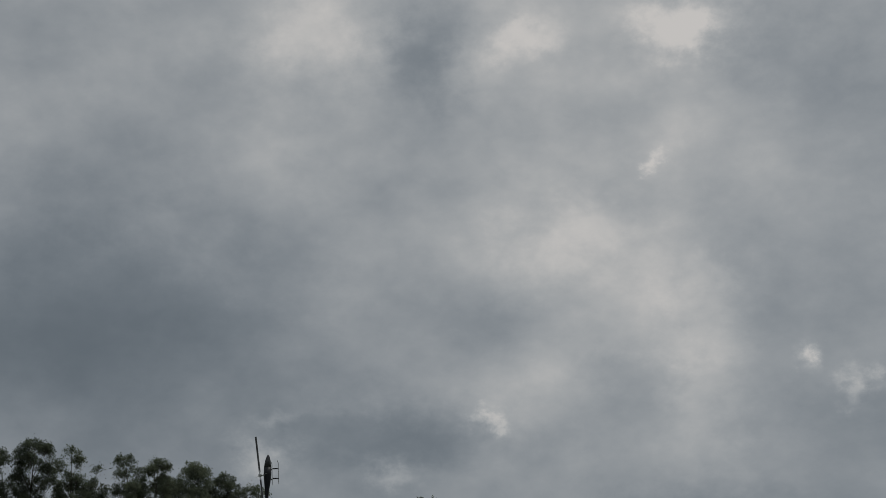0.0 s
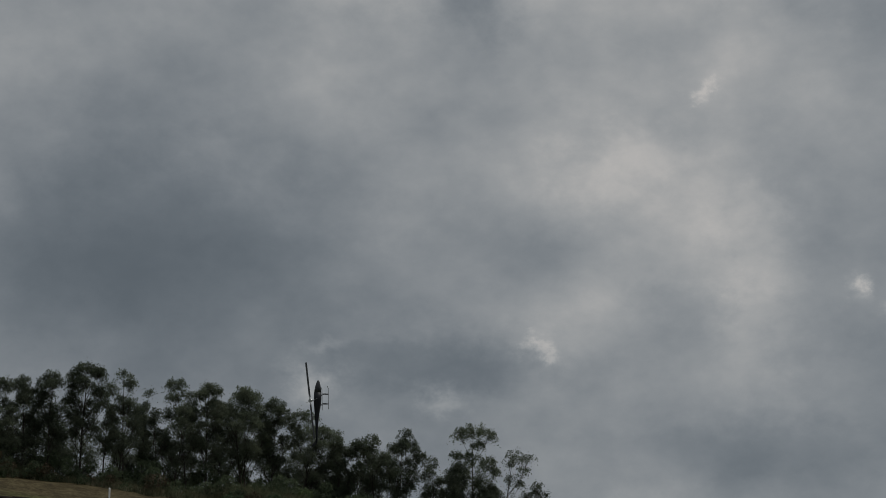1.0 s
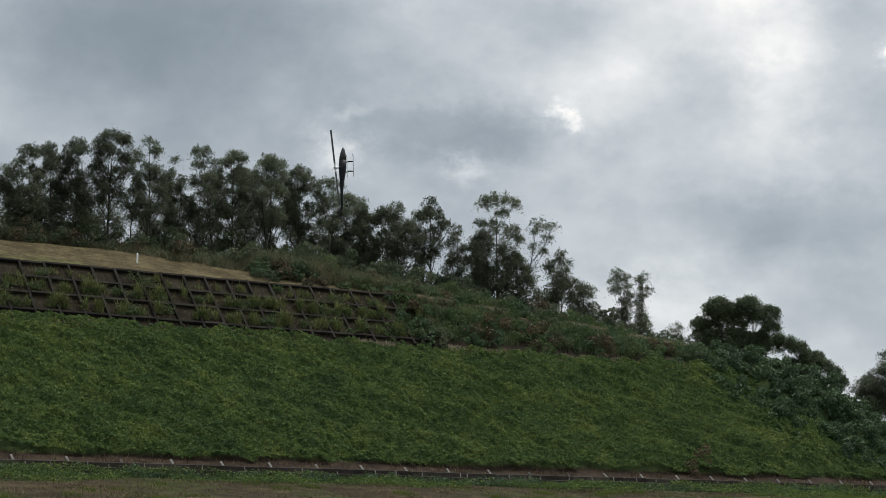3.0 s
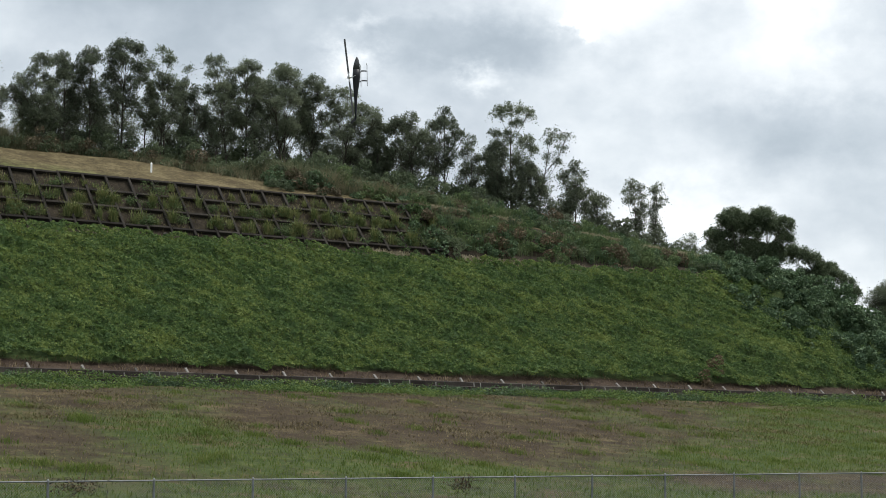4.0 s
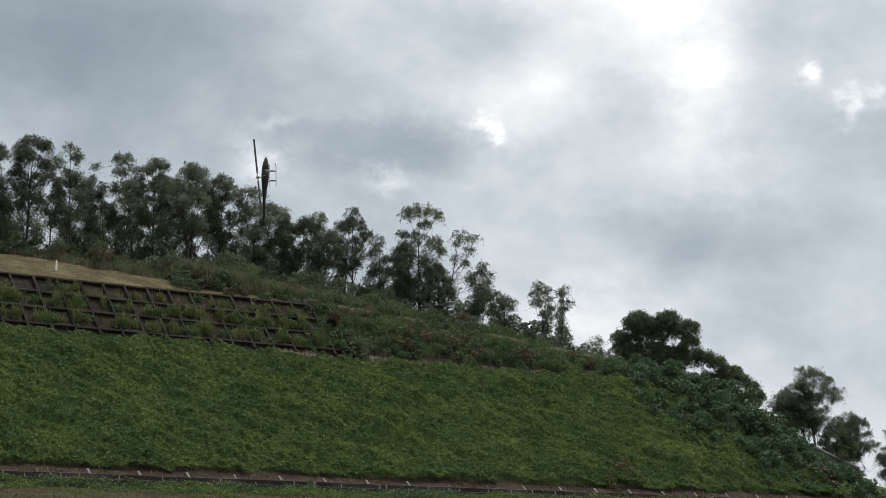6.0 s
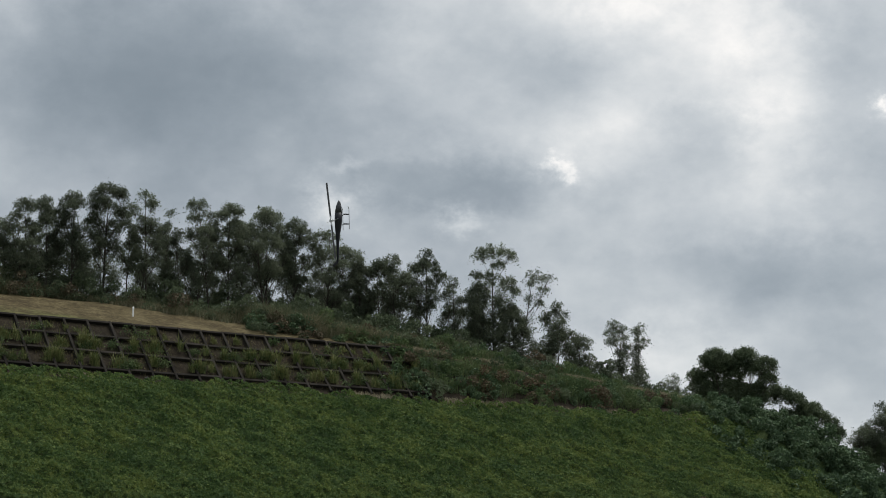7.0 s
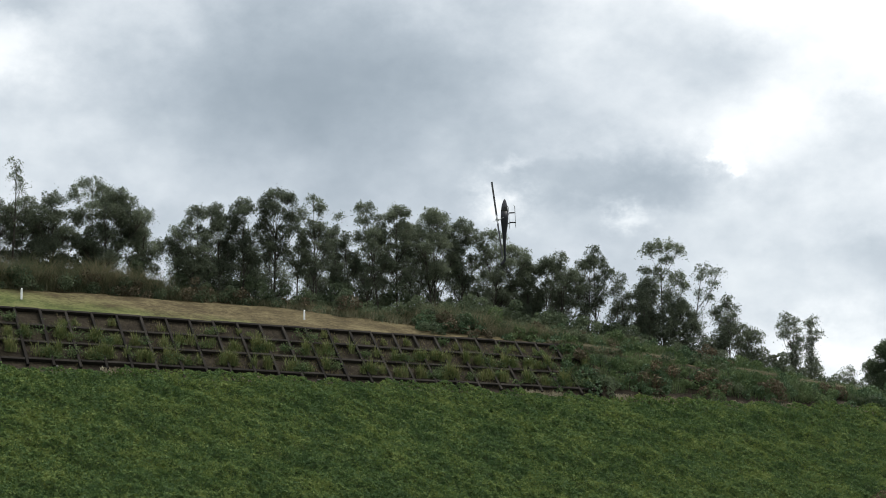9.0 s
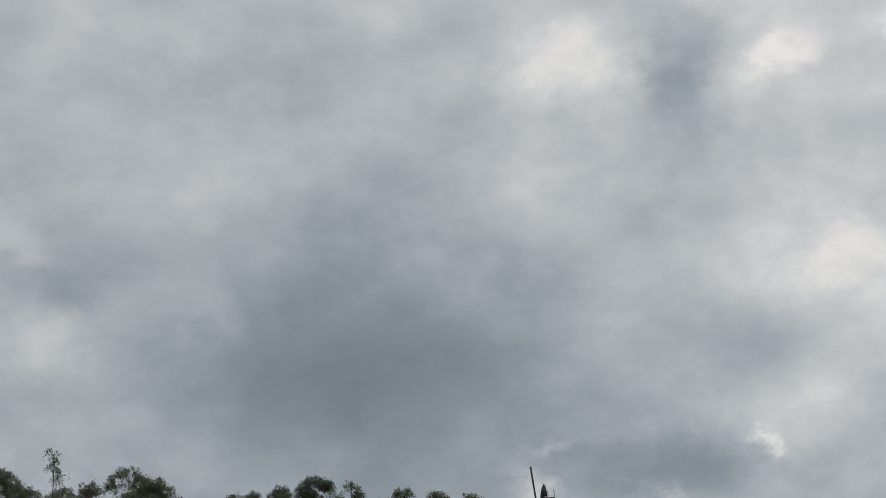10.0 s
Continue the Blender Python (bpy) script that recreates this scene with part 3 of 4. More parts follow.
tree("gum_tree", 51.6, 138.5, 31.4, 2.4, "thin gum tree with bare reaching branches", seed=85, dense=0.7, crown_from=0.3, heads=14, lean=-0.09, skirt=0.8, puff=0.75)
tree("gum_tree", 63.2, 138, 34.9, 4.6, "gum tree with separate tufts on spreading branches", stems=2, seed=86, dense=0.9, crown_from=0.38, heads=28, skirt=0.9, puff=0.9)
tree("gum_tree", 62.0, 138.6, 32.0, 2.6, "slim gum tree among taller ones", seed=87, dense=0.9, crown_from=0.4, heads=11, skirt=0.8)
tree("gum_tree", 65.5, 138.4, 33.8, 2.0, "thin young gum tree with a sparse top", stems=2, seed=63, dense=0.6, crown_from=0.35, heads=12)
tree("gum_tree", 66.4, 138, 32.2, 2.8, "slim gum tree among taller ones", stems=2, seed=88, dense=0.9, crown_from=0.2, heads=14)
tree("gum_tree", 91.6, 134, 29.7, 2.8, "slender gum tree with airy foliage", stems=2, seed=64, dense=0.65, crown_from=0.2, skirt=0.7)
tree("gum_tree", 95.6, 133, 33.2, 4.6, "tall gum tree with a small rounded head above airy foliage", seed=65, dense=1.0, skirt=2.2, leaf_size=0.16,
     crowns=((-1.0, 12.5, 0.75), (0.1, 13.0, 0.85), (1.1, 12.4, 0.75), (0.3, 11.2, 0.6), (-1.7, 10.0, 0.6), (0.0, 9.8, 0.9), (1.0, 9.2, 0.8), (-0.8, 8.6, 0.9), (1.9, 8.3, 0.7), (-2.2, 7.6, 0.9), (-0.9, 7.0, 0.9), (0.9, 7.2, 1.0), (-2.6, 5.8, 0.9), (2.0, 6.0, 0.9), (0.2, 5.4, 1.0), (-1.5, 4.4, 1.0), (1.5, 4.3, 1.0), (-3.0, 3.8, 0.8), (2.8, 4.0, 0.8), (0.2, 3.0, 1.0)))
tree("gum_tree", 98.4, 132.6, 31.0, 3.0, "gum tree leaning outwards with an airy crown", seed=66, lean=0.12, dense=0.8, skirt=1.4, puff=0.9,
     crowns=((1.5, 10.6, 0.7), (2.3, 10.2, 0.6), (0.8, 9.8, 0.55), (2.1, 8.8, 0.6), (1.2, 8.0, 0.5), (1.8, 7.4, 0.5), (0.4, 5.6, 0.8), (-0.4, 4.2, 0.9), (0.8, 3.4, 0.9)))
tree("gum_tree", 93.6, 133, 29.4, 3.4, "gum tree with full foliage down to its foot", stems=2, seed=80, dense=1.0, crown_from=0.15, skirt=1.4)
tree("gum_tree", 97.2, 132, 27.8, 3.6, "gum tree with full foliage down to its foot", stems=3, seed=81, dense=0.9, crown_from=0.12, skirt=1.4)
tree("gum_tree", 102.2, 132, 28.2, 5.0, "small gum tree with an open crown", stems=2, seed=67, dense=0.8, crown_from=0.3, heads=26, puff=0.9)
tree("gum_tree", 104.9, 132, 25.6, 3.4, "small gum tree with an open crown", seed=68, dense=0.6, crown_from=0.25)
tree("gum_tree", 109.4, 132, 27.2, 3.0, "narrow gum tree with sparse upright foliage", stems=2, seed=69, dense=0.75, crown_from=0.2, heads=20, puff=0.85)
tree("gum_tree", 111.6, 132, 27.0, 2.5, "narrow gum tree with sparse upright foliage", seed=70, dense=0.7, crown_from=0.2, heads=15, lean=0.06, puff=0.85)
tree("gum_tree", 115.5, 131, 22.4, 2.6, "small airy grey-green tree on the crest", seed=89, dense=0.5, crown_from=0.2, heads=8, skirt=0.5)
tree("broadleaf_tree", 121.8, 130, 25.4, 7.6, "broad dark green tree with dense rounded heads over bare forks", LEAF_DARK, stems=3, seed=71, dense=1.5, leaf_size=0.16, skirt=2.5, puff=1.9,
     crowns=((-2.3, 8.4, 1.0), (-1.3, 8.9, 1.05), (0.0, 8.4, 0.95), (1.3, 8.9, 1.0), (2.1, 8.8, 1.05), (3.1, 7.9, 1.0), (0.9, 5.5, 1.0), (1.9, 4.8, 1.0), (0.2, 5.9, 0.9), (2.6, 5.6, 0.8), (-2.9, 7.0, 1.0), (-1.9, 6.8, 1.0), (3.3, 6.5, 0.85), (0.2, 6.9, 0.8), (-2.4, 5.2, 1.1), (-1.3, 5.0, 1.0), (-0.1, 4.8, 1.0), (-2.4, 3.6, 1.2), (-1.0, 3.2, 1.2), (0.4, 3.0, 1.2), (1.9, 3.4, 1.1), (2.7, 4.6, 0.7), (-1.8, 8.0, 1.0), (-0.6, 7.6, 0.9), (0.9, 7.9, 0.8), (2.5, 7.6, 0.9), (-1.9, 4.4, 1.2), (-0.4, 3.9, 1.2), (-2.8, 6.0, 1.0), (-1.5, 2.2, 1.2), (0.1, 2.0, 1.2), (-0.7, 6.0, 0.9)))
tree("broadleaf_tree", 127.2, 129, 21.9, 5.8, "dark green tree with flat rounded heads on the hill's shoulder", LEAF_DARK, stems=2, seed=72, dense=1.4, leaf_size=0.16, puff=1.6, skirt=1.5,
     crowns=((-1.6, 4.4, 1.1), (0.6, 5.4, 0.9), (1.6, 4.2, 1.0), (-1.9, 7.4, 1.0), (-0.8, 7.8, 1.0), (0.5, 7.6, 1.05), (1.6, 6.9, 1.0), (2.6, 6.2, 0.9), (-2.1, 5.6, 1.0), (-1.0, 5.0, 1.0), (2.2, 4.8, 0.9), (0.2, 3.6, 1.2)))
tree("broadleaf_tree", 131.8, 129, 20.4, 5.6, "dark green tree with flat rounded heads on the hill's shoulder", LEAF_DARK, stems=2, seed=73, dense=1.4, leaf_size=0.16, puff=1.6, skirt=1.5,
     crowns=((-1.2, 6.2, 0.9), (-0.3, 6.6, 1.0), (0.7, 6.2, 1.0), (1.5, 5.4, 0.95), (2.0, 4.4, 0.8), (-1.2, 4.4, 1.0), (0.3, 4.2, 0.9), (-0.4, 3.0, 1.1), (1.1, 3.0, 1.0)))
tree("gum_tree", 139.2, 126, 20.7, 8.0, "open gum tree beyond the shrubs at the hill's end", stems=3, seed=74, crown_from=0.45, dense=0.9, heads=46, puff=1.05)
tree("gum_tree", 136.4, 126, 17.6, 4.6, "low dark gum tree beyond the shrubs", LEAF_DARK, stems=2, seed=77, crown_from=0.3, dense=1.1)
tree("gum_tree", 145.8, 126, 16.4, 6.0, "low gum tree with layered foliage at the hill's end", stems=2, seed=75, crown_from=0.4, dense=1.0)
tree("gum_tree", 142.4, 125, 15.2, 4.6, "low gum tree with layered foliage at the hill's end", LEAF_DARK, stems=2, seed=78, crown_from=0.3, dense=1.0)
tree("gum_tree", 151.0, 125, 15.0, 6.0, "low gum tree with layered foliage at the hill's end", stems=2, seed=76, crown_from=0.3, dense=0.9)


# ---------------------------------------------------------------- undergrowth below the trees
DARK = "dense dark green undergrowth at the foot of the trees"
k = 0
r0 = np.random.default_rng(33)
for x in np.arange(24, 92, 1.9):
    k += 1
    y = 137.6 + (k * 37 % 10) * 0.22 - max(0, x - 76) * 0.22
    bush("undergrowth", float(x), y, 3.4, (2.0 + (k * 53 % 10) * 0.22) * (0.7 if 60.5 < x < 65.5 else 1.0), DARK, LEAF_DARK, seed=200 + k, leaf_size=0.2, dense=1.5, group="undergrowth along the trees")
for x in np.arange(67, 93, 1.3):
    k += 1
    bush("undergrowth", float(x), 130.2 + (k * 37 % 10) * 0.4, 3.2, 1.9 + (k * 53 % 10) * 0.14, DARK, LEAF_DARK, seed=200 + k, leaf_size=0.19, dense=1.3, group="undergrowth along the trees")
for x in np.arange(91, 119, 1.7):
    k += 1
    bush("undergrowth", float(x), 131.5, 3.0, 2.0 + (k * 53 % 10) * 0.2, DARK, LEAF, seed=200 + k, leaf_size=0.2, dense=1.2, group="undergrowth along the trees")
# brown scrub before the trees
for x in np.concatenate([np.arange(25, 47, 1.4), np.arange(47, 66, 1.5), np.arange(64.5, 82, 2.9)]):
    k += 1
    front = float(np.interp(x, (25, 36, 50, 60, 66, 72, 82), (134.3, 134.8, 136.4, 136.4, 133.0, 129.0, 128.4)))
    bush("shrub", float(x + r0.uniform(-0.7, 0.7)), front + r0.uniform(-0.5, 0.5), 2.6, float(r0.uniform(1.3, 2.4)) * (1.15 if x < 48 else 1.0), "half-withered russet brown scrub before the trees", RUSSET if k % 3 == 0 else LEAF_DARK, seed=900 + k, leaf_size=0.16, dense=1.2, group="scrub before the trees", mounds=7)
bush("shrub", 107.0, 131, 2.6, 3.0, "rounded green shrub on the hill crest", LEAF, seed=290)
bush("shrub", 117.2, 130.5, 2.2, 2.8, "small airy grey-green shrub on the crest", LEAF, seed=292, dense=0.7)

# shrubs that cover the end of the hill
SHRUB_LABEL = "dense dark green shrub covering the hill's end"
k = 0
r0 = np.random.default_rng(40)
for y in np.arange(108.4, 129, 1.9):
    left = np.interp(y, (107, 111.2, 114.1, 117.8, 121.5, 125, 130), (121, 117.0, 113.0, 110.0, 111.0, 116, 117))
    for x in np.arange(left, 138.5 + (y - 118) * 1.1, 2.5):
        k += 1
        outer = x - (y - 118) * 1.1
        if outer > 131.5 and y > 113:
            continue
        tall = (1.9 + 1.5 * min(1.0, (x - left) / 6) * np.interp(y, (112, 122), (1.0, 0.1)) + r0.uniform(-0.4, 0.5)) * np.interp(outer, (126, 132), (1.0, 0.5))
        bush("shrub", float(x + r0.uniform(-0.6, 0.6)), float(y + r0.uniform(-0.6, 0.6)), 3.6, float(tall), SHRUB_LABEL, SHRUB, seed=400 + k, leaf_size=0.25, dense=1.1, group="shrubs on the hill's end", mounds=8)


# ---------------------------------------------------------------- loose plant cover
def scatter(n, x0, x1, y0, y1, seed):
    r = np.random.default_rng(seed)
    x, y = r.uniform(x0, x1, n), r.uniform(y0, y1, n)
    return x, y, r


def stuff(name, pieces, material, label, category):
    ob = new(name, mesh_from(name, *joined(pieces), material))
    return tagged(ob, label, category, kind="stuff")


# creeping vine on the long slope: mounds of broad leaves
x, y, rng = scatter(430000, 26, 132, 106.9, 121.4, 51)
edge = np.interp(y, (107, 111.2, 114.1, 117.8, 121.5), (121, 117.5, 113.5, 110.5, 112)) + 2.5 + rng.normal(0, 0.8, len(x))
bump = rough_noise(x, y, 1.1, 21) * 0.45 + rough_noise(x + 0.6 * y, y * 1.3, 2.6, 22) * 0.25 + rough_noise(x, y, 5.0, 25) * 0.3
ends = (y < 107.55 + 0.5 * rough_noise(x, y, 1.3, 23)) | (y > 121.0 + 0.3 * rough_noise(x, y, 1.1, 24))
thin = rng.uniform(0, 1, len(x)) < 0.3 * (bump < -0.45)
ok = (x < edge) & ~ends & ~thin
x, y, bump = x[ok], y[ok], bump[ok]
high = 0.10 + 0.56 * np.clip(bump + 0.6, 0, 1.6) + rng.uniform(-0.03, 0.05, len(x))
stuff("creeping_vine", [leaves(np.stack([x, y - high * 0.5, ground_z(x, y) + high], 1), 0.165, 1.2, 1.0, simple=True, toward=(-0.35, -1.1, 0.8))], VINE, "thick green creeping vine over the whole slope", "vine")

# dead brown bush and dry patches in the vine
bush("dead_bush", 97.4, 107.9, 3.0, 2.7, "withered brown bush on the vine slope", DEAD, seed=300, leaf_size=0.15, dense=1.7)
bush("dead_bush", 88.4, 122.6, 4.2, 2.3, "withered reddish brown bush on the bank", DEAD, seed=301, leaf_size=0.16, dense=1.2)
bush("dead_bush", 92.6, 122.4, 3.4, 1.9, "withered reddish brown bush on the bank", DEAD, seed=302, leaf_size=0.16, dense=1.2)
bush("dead_bush", 123.0, 109.6, 3.0, 1.4, "withered brown bush by the ditch", DEAD, seed=303, leaf_size=0.25)

# straw-coloured tufts along the ledge
x, y, rng = scatter(9000, 34, 116, 121.0, 121.6, 52)
ok = rough_noise(x, y, 1.1, 31) > np.where(x > 77, 0.0, 0.4)
x, y = x[ok], y[ok]
stuff("ledge_grass", [blades(np.stack([x, y, ground_z(x, y)], 1), np.where(x > 77, 0.34, 0.3), 0.05, 1.2)], STRAW, "dry straw tufts along the ledge", "grass")

# green bank past the end of the concrete frame
k = 0
r0 = np.random.default_rng(77)
for y, least, most in ((122.4, 0.9, 2.3), (123.8, 0.8, 1.8), (125.1, 0.4, 0.9), (127.6, 0.8, 1.6), (129.2, 1.2, 2.4)):
    for x in np.arange(80.5 if y < 126 else 69, 112 - (y - 123) * 0.6, 1.9):
        k += 1
        bush("shrub", float(x + r0.uniform(-0.6, 0.6)), float(y + r0.uniform(-0.4, 0.4)), 2.6, float(r0.uniform(least, most)), "low leafy green shrub on the upper bank", (BANK, SHRUB, LEAF_DARK, SHRUB, RUSSET, SHRUB, BANK)[k % 7], seed=700 + k, leaf_size=0.18, dense=1.3, group="shrubs on the upper bank", mounds=8)
x, y, rng = scatter(22000, 79, 114, 122.2, 130, 53)
ok = rough_noise(x, y, 0.9, 33) + rng.normal(0, 0.3, len(x)) > -0.2
x, y = x[ok], y[ok]
stuff("bank_grass", [blades(np.stack([x, y, ground_z(x, y)], 1), np.where((y > 125) & (y < 127), 0.3, 0.8) + 0.3 * rough_noise(x, y, 0.9, 33), 0.04, 1.4)], BANK, "rank green grass on the upper bank", "grass")
# dry grass along the bank's upper edge
x, y, rng = scatter(9000, 79, 113, 125.7, 126.3, 55)
ok = rough_noise(x, y, 0.7, 37) > -0.25
x, y = x[ok], y[ok]
stuff("berm_grass", [blades(np.stack([x, y, ground_z(x, y) + 0.05], 1), 0.42, 0.045, 1.4)], STRAW, "dry straw grass along the bank's upper edge", "grass")

for x, y, tall in ((77.6, 122.2, 0.8), (78.9, 123.0, 1.3), (79.9, 124.4, 1.5), (80.4, 122.3, 1.5), (81.2, 125.6, 1.6), (79.4, 125.9, 0.9)):
    k += 1
    bush("shrub", x, y, 2.0, tall, "leafy green shrub grown over the lattice end", SHRUB if k % 2 else BANK, seed=700 + k, leaf_size=0.22, dense=0.8, group="shrubs on the upper bank", mounds=7)
# tall reedy grass in front of the trees, in tufts of uneven height
x, y, rng = scatter(120000, 20, 92, 133.2, 137.5, 54)
front = np.interp(x, (20, 36, 50, 58, 68, 74, 92), (134.2, 134.8, 136.4, 136.4, 129.9, 127.8, 127.2))
y = front + (y - 133.2) * 0.8
tuft = rough_noise(x, y, 1.6, 36)
tall = np.interp(x, (20, 42, 48, 53, 57, 68, 71, 74, 78, 92), (2.5, 2.3, 1.9, 1.1, 0.6, 0.7, 1.7, 1.5, 1.2, 0.9)) * (0.8 + 0.15 * rough_noise(x, y, 0.8, 35) + 0.12 * tuft + rng.uniform(-0.25, 0.15, len(x)))
ok = tuft + rng.normal(0, 0.4, len(x)) > np.interp(x, (20, 48, 56, 68, 71, 92), (-0.8, -0.5, 0.4, 0.3, 0.15, 0.15))
x, y, tall = x[ok], y[ok], np.maximum(tall[ok], 0.25)
stuff("tall_grass", [blades(np.stack([x, y, ground_z(x, y)], 1), tall * 0.92, 0.034, 1.5, 0.55)], REED, "tall brownish green reedy grass before the trees", "grass")

# weeds along the ditch, then grass and stubble down to the fence
x, y, rng = scatter(78000, 18, 130, 97.4, 104.2, 56)
ok = rough_noise(x, y, 0.55, 41) + rng.normal(0, 0.25, len(x)) > np.interp(y, (97.4, 100, 103.6), (0.9, -0.1, -0.55))
x, y = x[ok], y[ok]
mound = 0.24 + 0.2 * np.clip(y - 102.6, 0, 1.6) + 0.28 * rough_noise(x, y, 1.1, 42) + rng.uniform(-0.15, 0.15, len(x))
stuff("ditch_weeds", [leaves(np.stack([x, y, ground_z(x, y) + np.maximum(mound, 0.03)], 1), 0.125, 1.4, 1.2, simple=True)], VINE, "low green weeds along the ditch", "weeds")
x, y, rng = scatter(190000, 10, 118, 46, 102, 57)
kind_of = lushness(x, y) + rng.normal(0, 0.22, len(x))
p = np.stack([x, y, ground_z(x, y)], 1)
stuff("rough_grass", [blades(p[kind_of > 0.0], 0.15, 0.03, 1.6)], MEADOW, "patchy green grass on the lower slope", "grass")
dry = (kind_of <= 0.0) & (rng.uniform(0, 1, len(x)) < 0.24)
stuff("stubble", [blades(p[dry], 0.11, 0.026, 2.4)], DRY, "dry stubble on bare brown soil", "grass")

r0 = np.random.default_rng(91)
spots = []
for j in range(150):
    cx, cy = r0.uniform(20, 112), r0.uniform(62, 101)
    n = int(r0.integers(60, 200))
    spots.append(np.stack([cx + r0.normal(0, 0.35, n), cy + r0.normal(0, 0.5, n)], 1))
p = np.concatenate(spots)
rng = r0
stuff("grass_tufts", [blades(np.stack([p[:, 0], p[:, 1], ground_z(p[:, 0], p[:, 1])], 1), 0.22, 0.028, 1.6)], MEADOW, "fresh green grass tufts on the brown soil", "grass")
spots = []
for j in range(190):
    cx, cy = r0.uniform(18, 112), r0.uniform(74, 102)
    n = int(r0.integers(60, 240))
    spots.append(np.stack([cx + r0.normal(0, 0.8, n), cy + r0.normal(0, 0.7, n)], 1))
p = np.concatenate(spots)
stuff("lying_straw", [blades(np.stack([p[:, 0], p[:, 1], ground_z(p[:, 0], p[:, 1]) + 0.01], 1), 0.13, 0.024, 4.5)], DRY, "dry straw lying on the brown soil", "straw")


# ---------------------------------------------------------------- concrete lattice on the bank
RIB, FIRST = 1.87, 12
UP = Vector((0, 4.1, 4.45)).normalized()
OUT = Vector((0, -4.45, 4.1)).normalized()
foot = Vector((0, 121.6, 17.0))
SLOPE = math.hypot(4.1, 4.45)


def on_bank(x, up, out):
    p = foot + UP * up + OUT * out
    return Matrix(((1, UP[0], OUT[0], x), (0, UP[1], OUT[1], p.y), (0, UP[2], OUT[2], p.z), (0, 0, 0, 1)))


lattice = new("retaining_lattice")
lattice.location = (47, 121.6, 17.0)
tagged(lattice, "weathered concrete lattice retaining frame with weeds in its cells", "retaining wall", kind="structure")
back = Matrix.Translation((-47, -121.6, -17.0))
ribs_at = [47.46 + RIB * i for i in range(-FIRST, 19)]
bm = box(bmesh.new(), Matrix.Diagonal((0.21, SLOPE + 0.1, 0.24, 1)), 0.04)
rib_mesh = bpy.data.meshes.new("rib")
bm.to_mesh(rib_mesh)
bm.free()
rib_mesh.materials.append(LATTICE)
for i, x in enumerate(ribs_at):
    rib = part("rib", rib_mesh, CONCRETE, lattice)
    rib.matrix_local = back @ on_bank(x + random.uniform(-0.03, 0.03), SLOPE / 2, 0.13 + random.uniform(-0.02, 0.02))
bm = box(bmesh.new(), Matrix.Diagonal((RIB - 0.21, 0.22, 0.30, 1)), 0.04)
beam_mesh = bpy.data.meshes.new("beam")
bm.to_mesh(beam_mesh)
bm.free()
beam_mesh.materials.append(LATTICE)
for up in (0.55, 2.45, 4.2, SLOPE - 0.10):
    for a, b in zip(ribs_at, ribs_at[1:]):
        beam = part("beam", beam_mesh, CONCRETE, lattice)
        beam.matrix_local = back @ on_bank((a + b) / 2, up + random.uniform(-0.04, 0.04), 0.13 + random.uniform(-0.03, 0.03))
# weeds rooted on the beams: bushy clumps of fine blades and small leaves
r0 = np.random.default_rng(58)
clumps, broad = [], []
for a, b in zip(ribs_at, ribs_at[1:]):
    for up, chance, most in ((0.75, 0.95, 1.25), (2.65, 0.9, 1.2), (4.40, 0.4, 0.6)):
        for c in range(3):
            if r0.uniform() < chance * np.interp(rough_noise(np.array(a), np.array(up * 3), 0.5, 48), (-0.6, 0.6), (0.5, 1.1)):
                n, mid, size = int(r0.integers(50, 190)), r0.uniform(a, b), r0.uniform(0.12, 0.30)
                px = mid + r0.normal(0, size, n)
                lift = up + np.abs(r0.normal(0, 0.25, n)) + r0.uniform(0, 0.6)
                clumps.append((px, lift, most * r0.uniform(0.35, 0.9) * np.exp(-((px - mid) / size) ** 2 * 0.35)))
            if r0.uniform() < chance * 0.4:
                n, mid, size = int(r0.integers(120, 320)), r0.uniform(a, b), r0.uniform(0.25, 0.45)
                ball = r0.normal(size=(n, 3)) * (size, size * 0.5, size * 0.6)
                lift = up + r0.uniform(0.1, 1.0)
                broad.append(ball + (mid, 121.6 + UP[1] * lift + OUT[1] * 0.25, 17.0 + UP[2] * lift + OUT[2] * 0.25))
x, lift, tall = (np.concatenate(c) for c in zip(*clumps))
rng = r0
base = np.stack([x, 121.6 + UP[1] * lift + OUT[1] * 0.12, 17.0 + UP[2] * lift + OUT[2] * 0.12], 1)
stuff("lattice_weeds", [blades(base, tall, 0.034, 1.1)], WEED, "green and yellowing weeds growing in the lattice cells", "weeds")
stuff("lattice_creeper", [leaves(np.concatenate(broad), 0.13, 1.7, 0.6, simple=True)], BANK, "small-leaved green plants in the lattice cells", "weeds")
x, u, rng = scatter(9000, 24, 82, 0, 1, 59)
ok = rough_noise(x, u * 0, 0.9, 47) > -0.1
base = np.stack([x, 121.6 + UP[1] * (0.1 + 5.6 * u) + OUT[1] * 0.05, 17.0 + UP[2] * (0.1 + 5.6 * u) + OUT[2] * 0.05], 1)[ok]
stuff("lattice_dry_grass", [blades(base, 0.24, 0.03, 1.4)], DRY, "dry grass hanging in the lattice cells", "grass")
